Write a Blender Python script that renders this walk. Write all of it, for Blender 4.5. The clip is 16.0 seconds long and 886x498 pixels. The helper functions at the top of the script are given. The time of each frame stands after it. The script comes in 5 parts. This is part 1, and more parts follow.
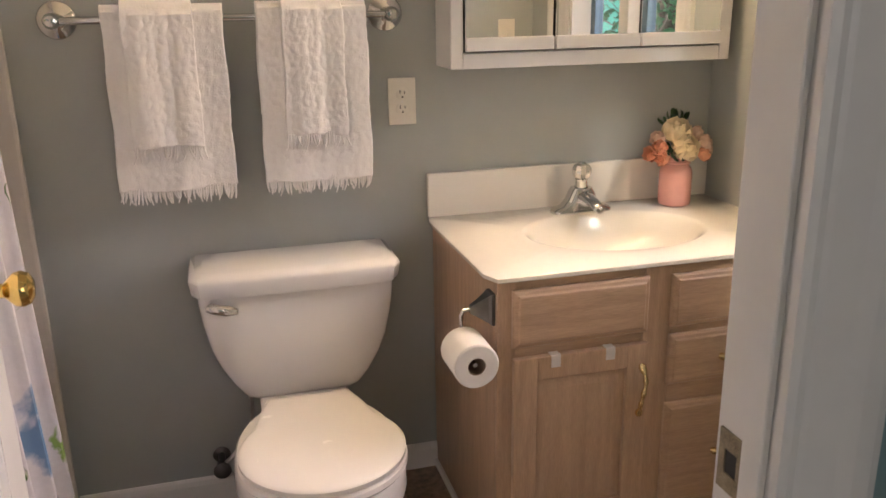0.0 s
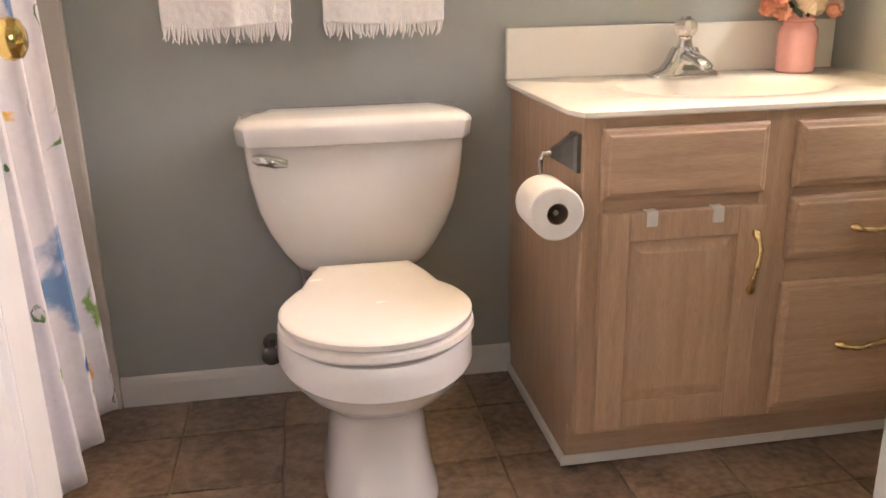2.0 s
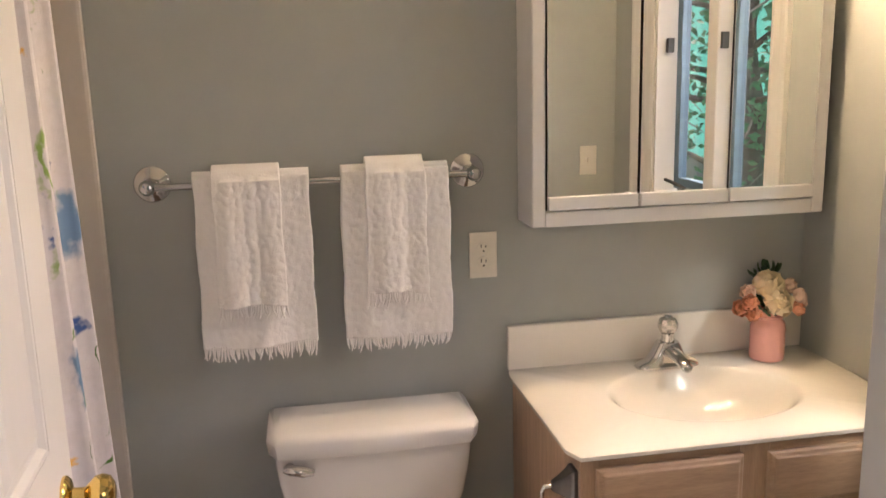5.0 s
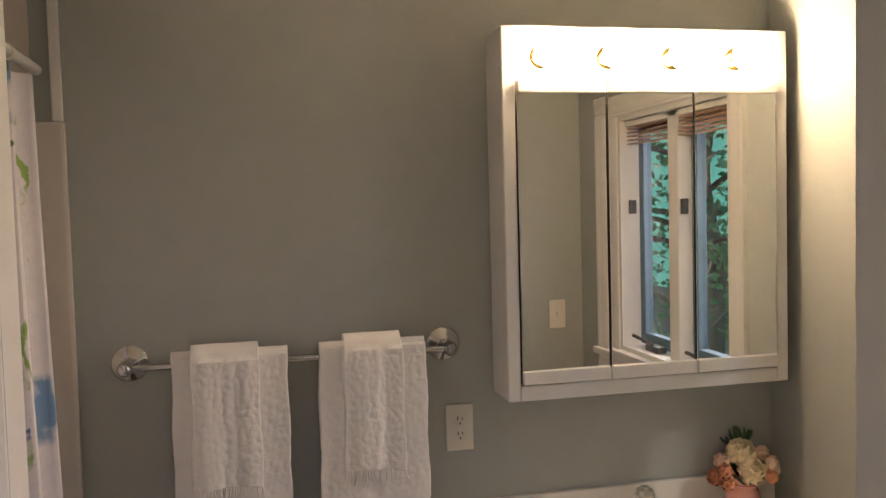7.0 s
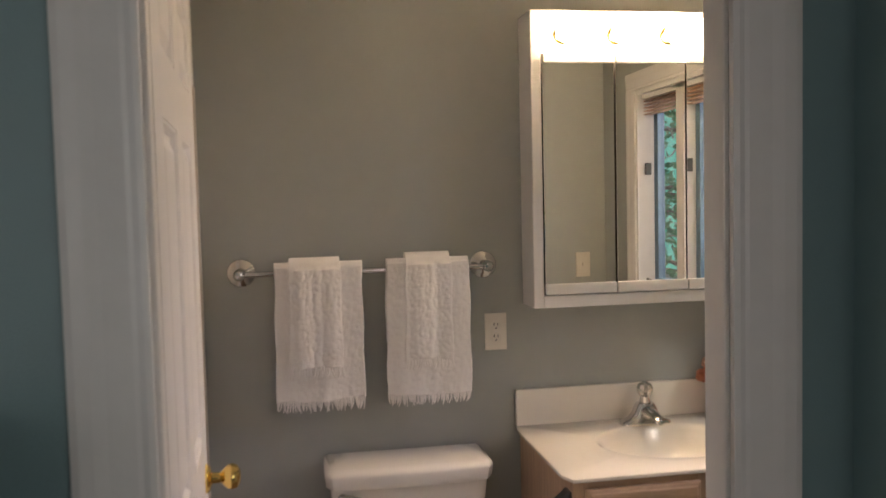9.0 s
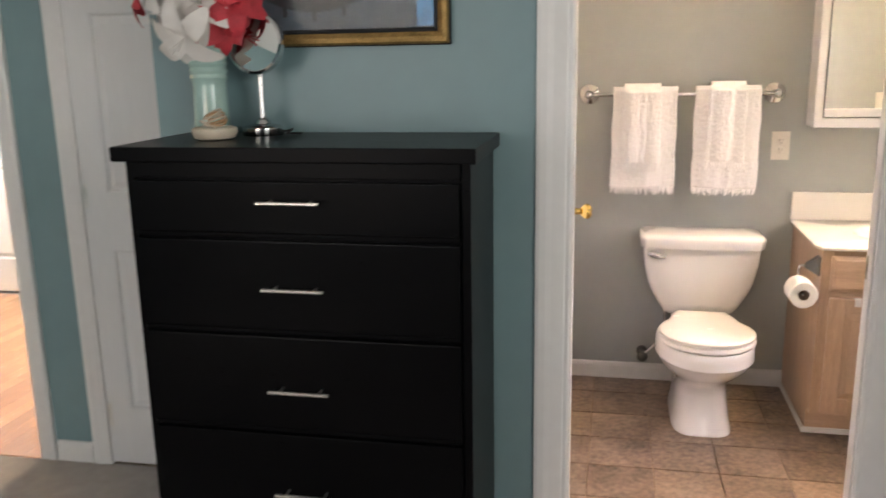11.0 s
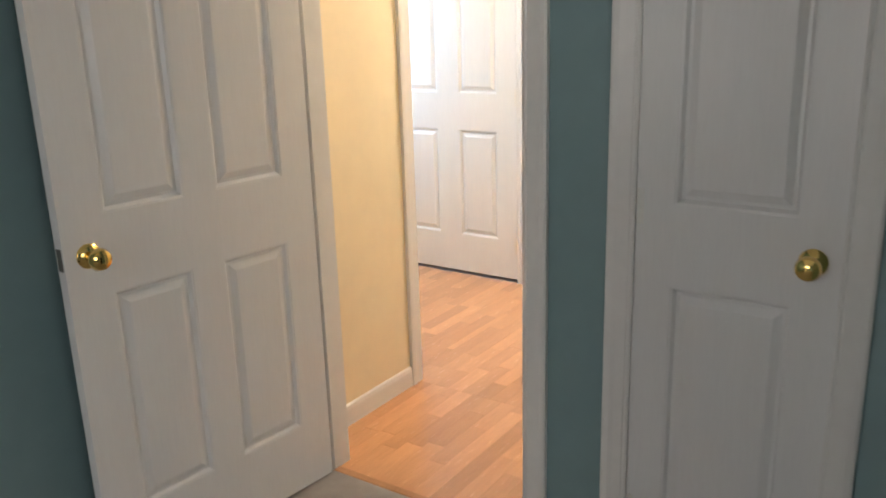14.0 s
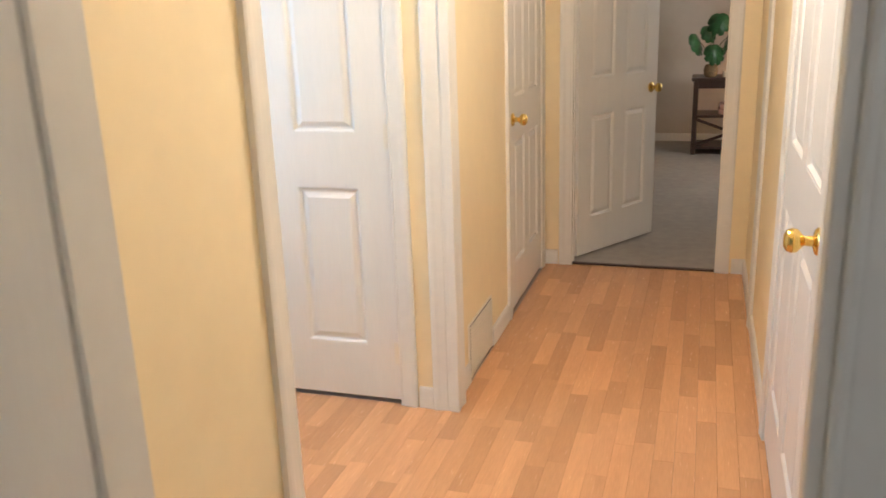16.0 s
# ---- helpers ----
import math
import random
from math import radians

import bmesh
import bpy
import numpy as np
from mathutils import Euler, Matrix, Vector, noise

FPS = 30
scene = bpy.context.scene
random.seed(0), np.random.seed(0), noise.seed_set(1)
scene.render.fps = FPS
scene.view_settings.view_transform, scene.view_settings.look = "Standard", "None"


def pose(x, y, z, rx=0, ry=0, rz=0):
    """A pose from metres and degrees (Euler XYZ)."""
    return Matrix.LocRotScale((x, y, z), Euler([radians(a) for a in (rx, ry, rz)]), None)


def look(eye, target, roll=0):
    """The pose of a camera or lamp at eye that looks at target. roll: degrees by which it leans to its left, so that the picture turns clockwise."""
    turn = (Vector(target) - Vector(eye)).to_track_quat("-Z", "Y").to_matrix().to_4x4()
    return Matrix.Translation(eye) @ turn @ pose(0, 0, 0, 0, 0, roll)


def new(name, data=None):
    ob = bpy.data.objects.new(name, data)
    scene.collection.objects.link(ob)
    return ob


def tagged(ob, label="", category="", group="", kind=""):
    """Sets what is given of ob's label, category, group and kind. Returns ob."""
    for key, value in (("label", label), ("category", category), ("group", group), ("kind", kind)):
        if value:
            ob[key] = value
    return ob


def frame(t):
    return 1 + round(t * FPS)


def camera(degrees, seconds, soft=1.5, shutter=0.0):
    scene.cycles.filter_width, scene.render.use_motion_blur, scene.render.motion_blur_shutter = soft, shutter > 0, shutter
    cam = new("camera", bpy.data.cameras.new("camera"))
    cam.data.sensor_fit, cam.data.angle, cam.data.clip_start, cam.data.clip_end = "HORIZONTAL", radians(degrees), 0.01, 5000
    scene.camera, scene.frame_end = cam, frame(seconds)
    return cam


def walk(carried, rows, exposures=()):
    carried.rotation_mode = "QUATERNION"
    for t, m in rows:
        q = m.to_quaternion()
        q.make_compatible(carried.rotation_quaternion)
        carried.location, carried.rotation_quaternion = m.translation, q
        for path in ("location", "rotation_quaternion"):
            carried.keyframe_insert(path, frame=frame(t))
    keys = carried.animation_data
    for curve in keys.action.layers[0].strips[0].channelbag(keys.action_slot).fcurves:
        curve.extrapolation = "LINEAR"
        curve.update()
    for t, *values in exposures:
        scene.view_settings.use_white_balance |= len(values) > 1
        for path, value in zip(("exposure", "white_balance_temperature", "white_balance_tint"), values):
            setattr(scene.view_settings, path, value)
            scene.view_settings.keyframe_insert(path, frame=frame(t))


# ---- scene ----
cam = camera(56.0, 16.0, shutter=0.3)
PATH = [
    (0, (-0.554, -2.165, 1.368), (-0.047, -0.322, 0.782), -0.9),
    (0.5, (-0.521, -2.079, 1.243), (-0.083, -0.217, 0.658), -0.9),
    (1, (-0.524, -2.003, 1.054), (-0.142, -0.131, 0.462), -1.0),
    (1.5, (-0.52, -2.003, 0.971), (-0.176, -0.126, 0.371), -1.0),
    (2, (-0.5, -2.008, 1.008), (-0.186, -0.129, 0.398), -1.2),
    (2.5, (-0.485, -2.026, 1.144), (-0.188, -0.15, 0.517), -1.3),
    (3, (-0.489, -2.028, 1.243), (-0.199, -0.152, 0.615), -1.4),
    (3.5, (-0.518, -2.034, 1.303), (-0.223, -0.156, 0.682), -1.4),
    (4, (-0.531, -2.05, 1.383), (-0.229, -0.155, 0.822), -1.3),
    (4.5, (-0.544, -2.07, 1.498), (-0.227, -0.158, 1.004), -1.3),
    (5, (-0.538, -2.091, 1.55), (-0.199, -0.161, 1.153), -1.5),
    (7.5, (-0.583, -2.126, 1.688), (-0.14, -0.176, 1.624), -1.6),
    (8, (-0.603, -2.209, 1.635), (-0.167, -0.257, 1.589), -1.6),
    (10.5, (-0.799, -3.575, 1.495), (-0.934, -1.613, 1.129), -1.0),
    (11, (-0.768, -3.804, 1.495), (-1.162, -1.895, 1.045), -1.0),
    (11.5, (-0.71, -3.977, 1.505), (-1.374, -2.162, 0.991), -0.8),
    (12, (-0.749, -4.025, 1.509), (-1.648, -2.326, 0.955), -0.9),
    (12.5, (-0.917, -3.886, 1.515), (-1.952, -2.275, 0.938), -1.1),
    (13, (-1.195, -3.625, 1.527), (-2.29, -2.055, 0.945), -1.3),
    (13.5, (-1.516, -3.338, 1.514), (-2.631, -1.777, 0.948), -1.4),
    (14, (-1.884, -3.076, 1.499), (-2.972, -1.49, 0.949), -1.7),
    (14.5, (-2.226, -2.769, 1.483), (-3.209, -1.116, 0.935), -1.9),
    (15, (-2.527, -2.46, 1.477), (-3.372, -0.731, 0.932), -1.9),
    (15.5, (-2.809, -2.197, 1.467), (-3.544, -0.419, 0.92), -2.1),
    (16, (-3.016, -1.881, 1.474), (-3.599, -0.051, 0.917), -2.0),
]
EXPOSURES = [(0, -0.15), (0.5, 0.05), (1.5, 0.4), (2.5, 0.3), (3.0, 0.15), (4.5, -0.22), (5.2, -0.28), (7.3, -1.05), (8.2, -1.12), (10.3, 0.4), (11.0, 0.75), (12.0, 0.65), (13.0, 0.88), (13.5, 0.72), (14.0, 0.18), (14.5, -0.08), (15.0, 0.15), (15.5, 0.1), (16, 0.0)]
walk(cam, [(t, look(eye, target, roll)) for t, eye, target, roll in PATH], EXPOSURES)

# ---- world and large lights ----
world = bpy.data.worlds.new("world")
scene.world = world
world.use_nodes = True
wn = world.node_tree.nodes
sky = wn.new("ShaderNodeTexSky")
sky.sky_type, sky.sun_disc = "NISHITA", False
sky.sun_elevation, sky.sun_rotation = radians(40), radians(200)
wn["Background"].inputs[1].default_value = 0.15
world.node_tree.links.new(sky.outputs[0], wn["Background"].inputs[0])


def area(name, m, w, h, watts, color):
    d = bpy.data.lights.new(name, "AREA")
    d.shape, d.size, d.size_y, d.energy, d.color = "RECTANGLE", w, h, watts, color
    ob = new(name, d)
    ob.matrix_world = m
    return ob


def bulb(name, xyz, watts, color, r=0.05):
    d = bpy.data.lights.new(name, "POINT")
    d.energy, d.color, d.shadow_soft_size = watts, color, r
    ob = new(name, d)
    ob.location = xyz
    return ob


sun = bpy.data.lights.new("sun", "SUN")
sun.energy, sun.angle, sun.color = 5.0, radians(12), (1.0, 0.96, 0.9)
new("sun", sun).matrix_world = look((3, -8, 8), (0, -2, 1))
COOL = (0.80, 0.90, 1.0)
WARM = (1.0, 0.70, 0.42)
area("bath_window_light", look((2.35, -0.7, 2.35), (-0.4, -0.85, 0.8)), 1.6, 1.4, 138, (1.0, 0.84, 0.92))
area("bedroom_window_light", look((-2.6, -5.52, 1.45), (-2.2, -2, 1.0)), 1.7, 1.25, 15, (1.0, 0.90, 0.88))
# Lamp added at an unseen side opening to brighten the open bedroom door.
area("bedroom_side_fill", look((0.0, -3.75, 1.45), (-3, -2.6, 0.9)), 1.0, 1.1, 13, (1.0, 0.90, 0.88))
area("side_window_light", look((-5.34, 0.25, 1.5), (-3.5, 0.4, 0.8)), 0.9, 1.1, 17, (0.42, 0.68, 1.0))
# Lamp added to light the far room, at an assumed unseen opening.
area("far_room_fill", look((-1.75, 5.2, 1.5), (-4, 5.4, 0.6)), 1.2, 1.2, 18, (1.0, 0.93, 0.85))
bulb("hall_bulb", (-3.2, 0.35, 2.24), 60, (1.0, 0.845, 0.67), 0.08)
bulb("far_lamp_bulb", (-2.43, 6.76, 1.30), 9, (1.0, 0.6, 0.32), 0.05)


# ---- materials ----
def mat(name, color, rough=0.5, metal=0.0, var=0.06, scale=6.0, bump=0.0, bscale=200.0, pieces=0.0, stretch=(1, 1, 1), spec=0.5, stain=None, coat=0.0):
    """Procedural surface: two scales of tint variation, fine relief, and optional variation from piece to piece."""
    m = bpy.data.materials.new(name)
    m.use_nodes = True
    n, l = m.node_tree.nodes, m.node_tree.links
    b = n["Principled BSDF"]
    b.inputs["Roughness"].default_value, b.inputs["Metallic"].default_value = rough, metal
    b.inputs["Specular IOR Level"].default_value = spec
    b.inputs["Coat Weight"].default_value = coat
    tc, mp = n.new("ShaderNodeTexCoord"), n.new("ShaderNodeMapping")
    mp.inputs["Scale"].default_value = stretch
    l.new(tc.outputs["Object"], mp.inputs[0])
    info = n.new("ShaderNodeObjectInfo")
    if pieces:
        off = n.new("ShaderNodeVectorMath")
        off.operation = "MULTIPLY_ADD"
        l.new(info.outputs["Random"], off.inputs[0])
        off.inputs[1].default_value = (37, 53, 71)
        l.new(mp.outputs[0], off.inputs[2])
        vec = off.outputs[0]
    else:
        vec = mp.outputs[0]
    n1, n2 = n.new("ShaderNodeTexNoise"), n.new("ShaderNodeTexNoise")
    for q, s in ((n1, scale), (n2, scale * 9)):
        q.inputs["Scale"].default_value, q.inputs["Detail"].default_value = s, 4
        l.new(vec, q.inputs["Vector"])
    add = n.new("ShaderNodeMath")
    add.operation = "ADD"
    l.new(n1.outputs["Fac"], add.inputs[0]), l.new(n2.outputs["Fac"], add.inputs[1])
    ramp = n.new("ShaderNodeMapRange")
    ramp.inputs[1].default_value, ramp.inputs[2].default_value = 0.65, 1.35
    l.new(add.outputs[0], ramp.inputs[0])
    mix = n.new("ShaderNodeMix")
    mix.data_type = "RGBA"
    lo = stain if stain else tuple(c * (1 - var * 1.5) for c in color)
    mix.inputs["A"].default_value = (*lo, 1)
    mix.inputs["B"].default_value = (*[min(1, c * (1 + var)) for c in color], 1)
    l.new(ramp.outputs[0], mix.inputs["Factor"])
    out = mix.outputs["Result"]
    if pieces:
        hsv = n.new("ShaderNodeHueSaturation")
        mr = n.new("ShaderNodeMapRange")
        mr.inputs[3].default_value, mr.inputs[4].default_value = 1 - pieces, 1 + pieces
        l.new(info.outputs["Random"], mr.inputs[0]), l.new(mr.outputs[0], hsv.inputs["Value"]), l.new(out, hsv.inputs["Color"])
        out = hsv.outputs[0]
    l.new(out, b.inputs["Base Color"])
    rr = n.new("ShaderNodeMapRange")
    rr.inputs[3].default_value, rr.inputs[4].default_value = max(0, rough - 0.06), min(1, rough + 0.06)
    l.new(n2.outputs["Fac"], rr.inputs[0])
    if rough > 0.08:
        l.new(rr.outputs[0], b.inputs["Roughness"])
    if bump:
        n3, bp = n.new("ShaderNodeTexNoise"), n.new("ShaderNodeBump")
        n3.inputs["Scale"].default_value, n3.inputs["Detail"].default_value = bscale, 3
        bp.inputs["Strength"].default_value, bp.inputs["Distance"].default_value = bump, 0.004
        l.new(vec, n3.inputs["Vector"]), l.new(n3.outputs["Fac"], bp.inputs["Height"]), l.new(bp.outputs[0], b.inputs["Normal"])
    return m


def glow(name, color, strength):
    m = bpy.data.materials.new(name)
    m.use_nodes = True
    b = m.node_tree.nodes["Principled BSDF"]
    b.inputs["Base Color"].default_value = (*color, 1)
    b.inputs["Emission Color"].default_value = (*color, 1)
    b.inputs["Emission Strength"].default_value = strength
    return m


def glass(name, tint=(1, 1, 1), rough=0.0):
    m = bpy.data.materials.new(name)
    m.use_nodes = True
    b = m.node_tree.nodes["Principled BSDF"]
    b.inputs["Base Color"].default_value = (*tint, 1)
    b.inputs["Transmission Weight"].default_value, b.inputs["Roughness"].default_value, b.inputs["IOR"].default_value = 1.0, rough, 1.45
    return m


M = {}
M["bath_paint"] = mat("bath_paint", (0.38, 0.40, 0.382), 0.55, var=0.03, scale=1.5, bump=0.12, bscale=350)
M["bed_paint"] = mat("bed_paint", (0.20, 0.30, 0.315), 0.38, var=0.035, scale=1.5, bump=0.12, bscale=350)
M["hall_paint"] = mat("hall_paint", (0.84, 0.72, 0.50), 0.5, var=0.03, scale=1.5, bump=0.10, bscale=350)
M["beige_paint"] = mat("beige_paint", (0.62, 0.56, 0.50), 0.6, var=0.03, scale=1.5, bump=0.1, bscale=350)
M["ceiling"] = mat("ceiling", (0.78, 0.77, 0.74), 0.8, var=0.03, bump=0.3, bscale=150)
M["trim"] = mat("trim", (0.74, 0.73, 0.71), 0.32, var=0.025, scale=3, bump=0.05, bscale=90)
M["door"] = mat("door", (0.75, 0.745, 0.74), 0.34, var=0.02, scale=3, bump=0.02, bscale=60, stretch=(6, 6, 0.6))
M["porcelain"] = mat("porcelain", (0.80, 0.78, 0.76), 0.10, var=0.01, scale=2, coat=0.4)
M["seat"] = mat("seat", (0.82, 0.79, 0.76), 0.25, var=0.01, scale=2)
M["marble"] = mat("marble", (0.86, 0.82, 0.75), 0.17, var=0.01, scale=5, coat=0.3)
M["oak"] = mat("oak", (0.50, 0.345, 0.235), 0.42, var=0.14, scale=9, bump=0.12, bscale=60, stretch=(7, 7, 0.55))
M["oak_h"] = mat("oak_h", (0.50, 0.345, 0.235), 0.42, var=0.14, scale=9, bump=0.12, bscale=60, stretch=(0.55, 7, 7))
M["chrome"] = mat("chrome", (0.62, 0.62, 0.62), 0.09, 1.0, var=0.02)
M["nickel"] = mat("nickel", (0.78, 0.76, 0.73), 0.32, 1.0, var=0.04)
M["dark_nickel"] = mat("dark_nickel", (0.16, 0.155, 0.15), 0.35, 1.0, var=0.08)
M["brass"] = mat("brass", (0.83, 0.60, 0.20), 0.13, 1.0, var=0.06, scale=30)
M["old_brass"] = mat("old_brass", (0.80, 0.62, 0.32), 0.24, 1.0, var=0.15, scale=40)
M["hook_grey"] = mat("hook_grey", (0.74, 0.73, 0.72), 0.35, 0.3, var=0.05)
M["worn_brass"] = mat("worn_brass", (0.34, 0.29, 0.20), 0.35, 1.0, var=0.3, scale=60)
M["mirror"] = mat("mirror", (0.86, 0.88, 0.87), 0.0, 1.0, var=0.0)
# Near-black that paints shade into gaps and holes; also the cable's own black.
M["black_gap"] = mat("black_gap", (0.012, 0.012, 0.012), 0.6)
M["plastic"] = mat("plastic", (0.78, 0.74, 0.66), 0.3, var=0.02)
M["towel"] = mat("towel", (0.89, 0.87, 0.85), 0.95, var=0.02, scale=25, bump=0.35, bscale=260, spec=0.1)
M["paper"] = mat("paper", (0.86, 0.84, 0.81), 0.9, var=0.02, scale=30, bump=0.3, bscale=300, spec=0.1)
M["cardboard"] = mat("cardboard", (0.22, 0.16, 0.11), 0.9)
M["tile"] = mat("tile", (0.265, 0.195, 0.145), 0.34, var=0.35, scale=5, bump=0.35, bscale=45, pieces=0.16, stain=(0.075, 0.052, 0.040))
M["grout"] = mat("grout", (0.31, 0.23, 0.17), 0.85, var=0.15, scale=20, bump=0.4)
M["surround"] = mat("surround", (0.66, 0.61, 0.55), 0.25, var=0.02)
M["carpet"] = mat("carpet", (0.42, 0.385, 0.36), 0.97, var=0.10, scale=1.6, bump=1.0, bscale=420, spec=0.05)
M["laminate"] = mat("laminate", (0.62, 0.325, 0.165), 0.25, var=0.07, scale=3, bump=0.02, bscale=30, pieces=0.15, stretch=(7, 0.6, 1))
M["black_wood"] = mat("black_wood", (0.0022, 0.0022, 0.0026), 0.3, var=0.2, scale=4, bump=0.03, bscale=30, stretch=(0.6, 6, 6), spec=0.07)
M["gold"] = mat("gold", (0.42, 0.27, 0.10), 0.4, 0.7, var=0.3, scale=30)
M["art_pale"] = mat("art_pale", (0.05, 0.065, 0.08), 0.7, var=0.12, scale=5)
M["art_dark"] = mat("art_dark", (0.020, 0.020, 0.022), 0.6, var=0.4, scale=12)
M["pane"] = glass("pane")
M["picture_pane"] = glass("picture_pane")
M["picture_pane"].node_tree.nodes["Principled BSDF"].inputs["IOR"].default_value = 1.15
M["art_blue"] = mat("art_blue", (0.08, 0.22, 0.40), 0.6, var=0.3, scale=14)
M["pink_glass"] = mat("pink_glass", (0.86, 0.44, 0.38), 0.22, var=0.03, coat=0.3)
M["cream_petal"] = mat("cream_petal", (0.93, 0.80, 0.56), 0.75, var=0.05, scale=40)
M["peach_petal"] = mat("peach_petal", (0.92, 0.70, 0.56), 0.75, var=0.06, scale=40)
M["coral_petal"] = mat("coral_petal", (0.90, 0.43, 0.27), 0.75, var=0.15, scale=40)
M["white_petal"] = mat("white_petal", (0.72, 0.69, 0.65), 0.7, var=0.04, scale=40)
M["red_petal"] = mat("red_petal", (0.48, 0.035, 0.05), 0.65, var=0.25, scale=30)
M["leaf"] = mat("leaf", (0.035, 0.085, 0.025), 0.5, var=0.35, scale=20)
M["monstera"] = mat("monstera", (0.035, 0.13, 0.045), 0.35, var=0.4, scale=10)
M["outside_leaf"] = mat("outside_leaf", (0.16, 0.42, 0.22), 0.5, var=0.45, scale=2)
M["bark"] = mat("bark", (0.22, 0.19, 0.16), 0.9, var=0.4, scale=8, bump=0.8, bscale=30)
M["aqua_glass"] = mat("aqua_glass", (0.38, 0.54, 0.49), 0.12, var=0.05, coat=0.5)
M["ceramic"] = mat("ceramic", (0.62, 0.54, 0.42), 0.4, var=0.08, scale=20)
M["shells"] = mat("shells", (0.52, 0.33, 0.17), 0.4, var=0.3, scale=60)
M["walnut"] = mat("walnut", (0.045, 0.022, 0.016), 0.4, var=0.3, scale=6, stretch=(1, 1, 6))
M["pot"] = mat("pot", (0.25, 0.17, 0.09), 0.6, var=0.4, scale=60, bump=0.6, bscale=120)
M["wax"] = mat("wax", (0.75, 0.70, 0.62), 0.5)
M["pinkcloth"] = mat("pinkcloth", (0.55, 0.33, 0.27), 0.9, bump=0.6)
M["clad"] = mat("clad", (0.10, 0.17, 0.23), 0.5, var=0.1)
# Emission brightens the backdrop, standing in for daylight on distant foliage.
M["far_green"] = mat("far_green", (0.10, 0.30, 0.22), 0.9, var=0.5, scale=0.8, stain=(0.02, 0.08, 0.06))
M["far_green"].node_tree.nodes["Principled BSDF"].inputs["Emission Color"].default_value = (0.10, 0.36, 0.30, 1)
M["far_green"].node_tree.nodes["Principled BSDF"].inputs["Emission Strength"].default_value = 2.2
M["bulb_glass"] = glow("bulb_glass", (1.0, 0.70, 0.42), 310.0)
M["shade"] = glow("shade", (1.0, 0.66, 0.36), 2.0)


def curtain_material():
    """White cloth with scattered watercolour flowers and leaves."""
    m = mat("curtain_cloth", (0.74, 0.72, 0.76), 0.85, var=0.05, scale=8, bump=0.3, bscale=500, spec=0.15)
    n, l = m.node_tree.nodes, m.node_tree.links
    b = n["Principled BSDF"]
    base = b.inputs["Base Color"].links[0].from_socket
    tc = n.new("ShaderNodeTexCoord")
    warp = n.new("ShaderNodeTexNoise")
    warp.inputs["Scale"].default_value, warp.inputs["Detail"].default_value = 7, 5
    l.new(tc.outputs["UV"], warp.inputs["Vector"])
    sh = n.new("ShaderNodeVectorMath")
    sh.operation = "MULTIPLY_ADD"
    sh.inputs[1].default_value = (0.34, 0.34, 0.34)
    l.new(warp.outputs["Color"], sh.inputs[0]), l.new(tc.outputs["UV"], sh.inputs[2])
    for scale, limit, color, stretch, shift in ((3.1, 0.115, (0.26, 0.40, 0.12), (3.2, 0.55, 1), (0, 0, 0)), (2.5, 0.165, (0.16, 0.27, 0.46), (1.2, 1.0, 1), (3.3, 1.7, 0)),
                                                (4.6, 0.10, (0.12, 0.24, 0.07), (0.8, 2.6, 1), (7.1, 5.2, 0)), (3.3, 0.09, (0.06, 0.12, 0.34), (1.8, 0.8, 1), (3.9, 2.1, 0)),
                                                (5.6, 0.085, (0.09, 0.18, 0.06), (4.5, 0.5, 1), (2.4, 6.9, 0)), (4, 0.05, (0.80, 0.48, 0.12), (1, 1, 1), (1.4, 8.8, 0))):
        mp, v = n.new("ShaderNodeMapping"), n.new("ShaderNodeTexVoronoi")
        mp.inputs["Scale"].default_value, mp.inputs["Location"].default_value = stretch, shift
        v.inputs["Scale"].default_value, v.inputs["Randomness"].default_value = scale, 1.0
        l.new(sh.outputs[0], mp.inputs[0]), l.new(mp.outputs[0], v.inputs["Vector"])
        edge = n.new("ShaderNodeMapRange")
        edge.inputs[1].default_value, edge.inputs[2].default_value = limit * 1.75, limit * 1.15
        l.new(v.outputs["Distance"], edge.inputs[0])
        mix = n.new("ShaderNodeMix")
        mix.data_type = "RGBA"
        mix.inputs["B"].default_value = (*color, 1)
        l.new(edge.outputs[0], mix.inputs["Factor"]), l.new(base, mix.inputs["A"])
        base = mix.outputs["Result"]
    l.new(base, b.inputs["Base Color"])
    return m


M["curtain"] = curtain_material()


# ---- mesh helpers ----
def link(name, bm, material, parent=None, label="", smooth=False):
    me = bpy.data.meshes.new(name)
    bmesh.ops.recalc_face_normals(bm, faces=bm.faces)
    if smooth:
        for f in bm.faces:
            f.smooth = True
    bm.to_mesh(me)
    bm.free()
    for q in material if isinstance(material, (list, tuple)) else [material]:
        me.materials.append(q if not isinstance(q, str) else M[q])
    if smooth:
        me.set_sharp_from_angle(angle=radians(38))
    ob = new(name, me)
    if parent:
        ob.parent = parent
    if label:
        tagged(ob, label)
    return ob


def part(name, bm, material, parent, label="", smooth=False):
    return link(name, bm, material, parent, label, smooth)


def boards_of(name, spans, material, parent, bevel=0.0):
    for lo, hi in spans:
        part(name, box(lo, hi, bevel, 1), material, parent)


def thing(name, label, category, m=None, group=""):
    ob = new(name)
    ob.empty_display_size = 0.05
    if m is not None:
        ob.matrix_basis = m
    return tagged(ob, label, category, group)


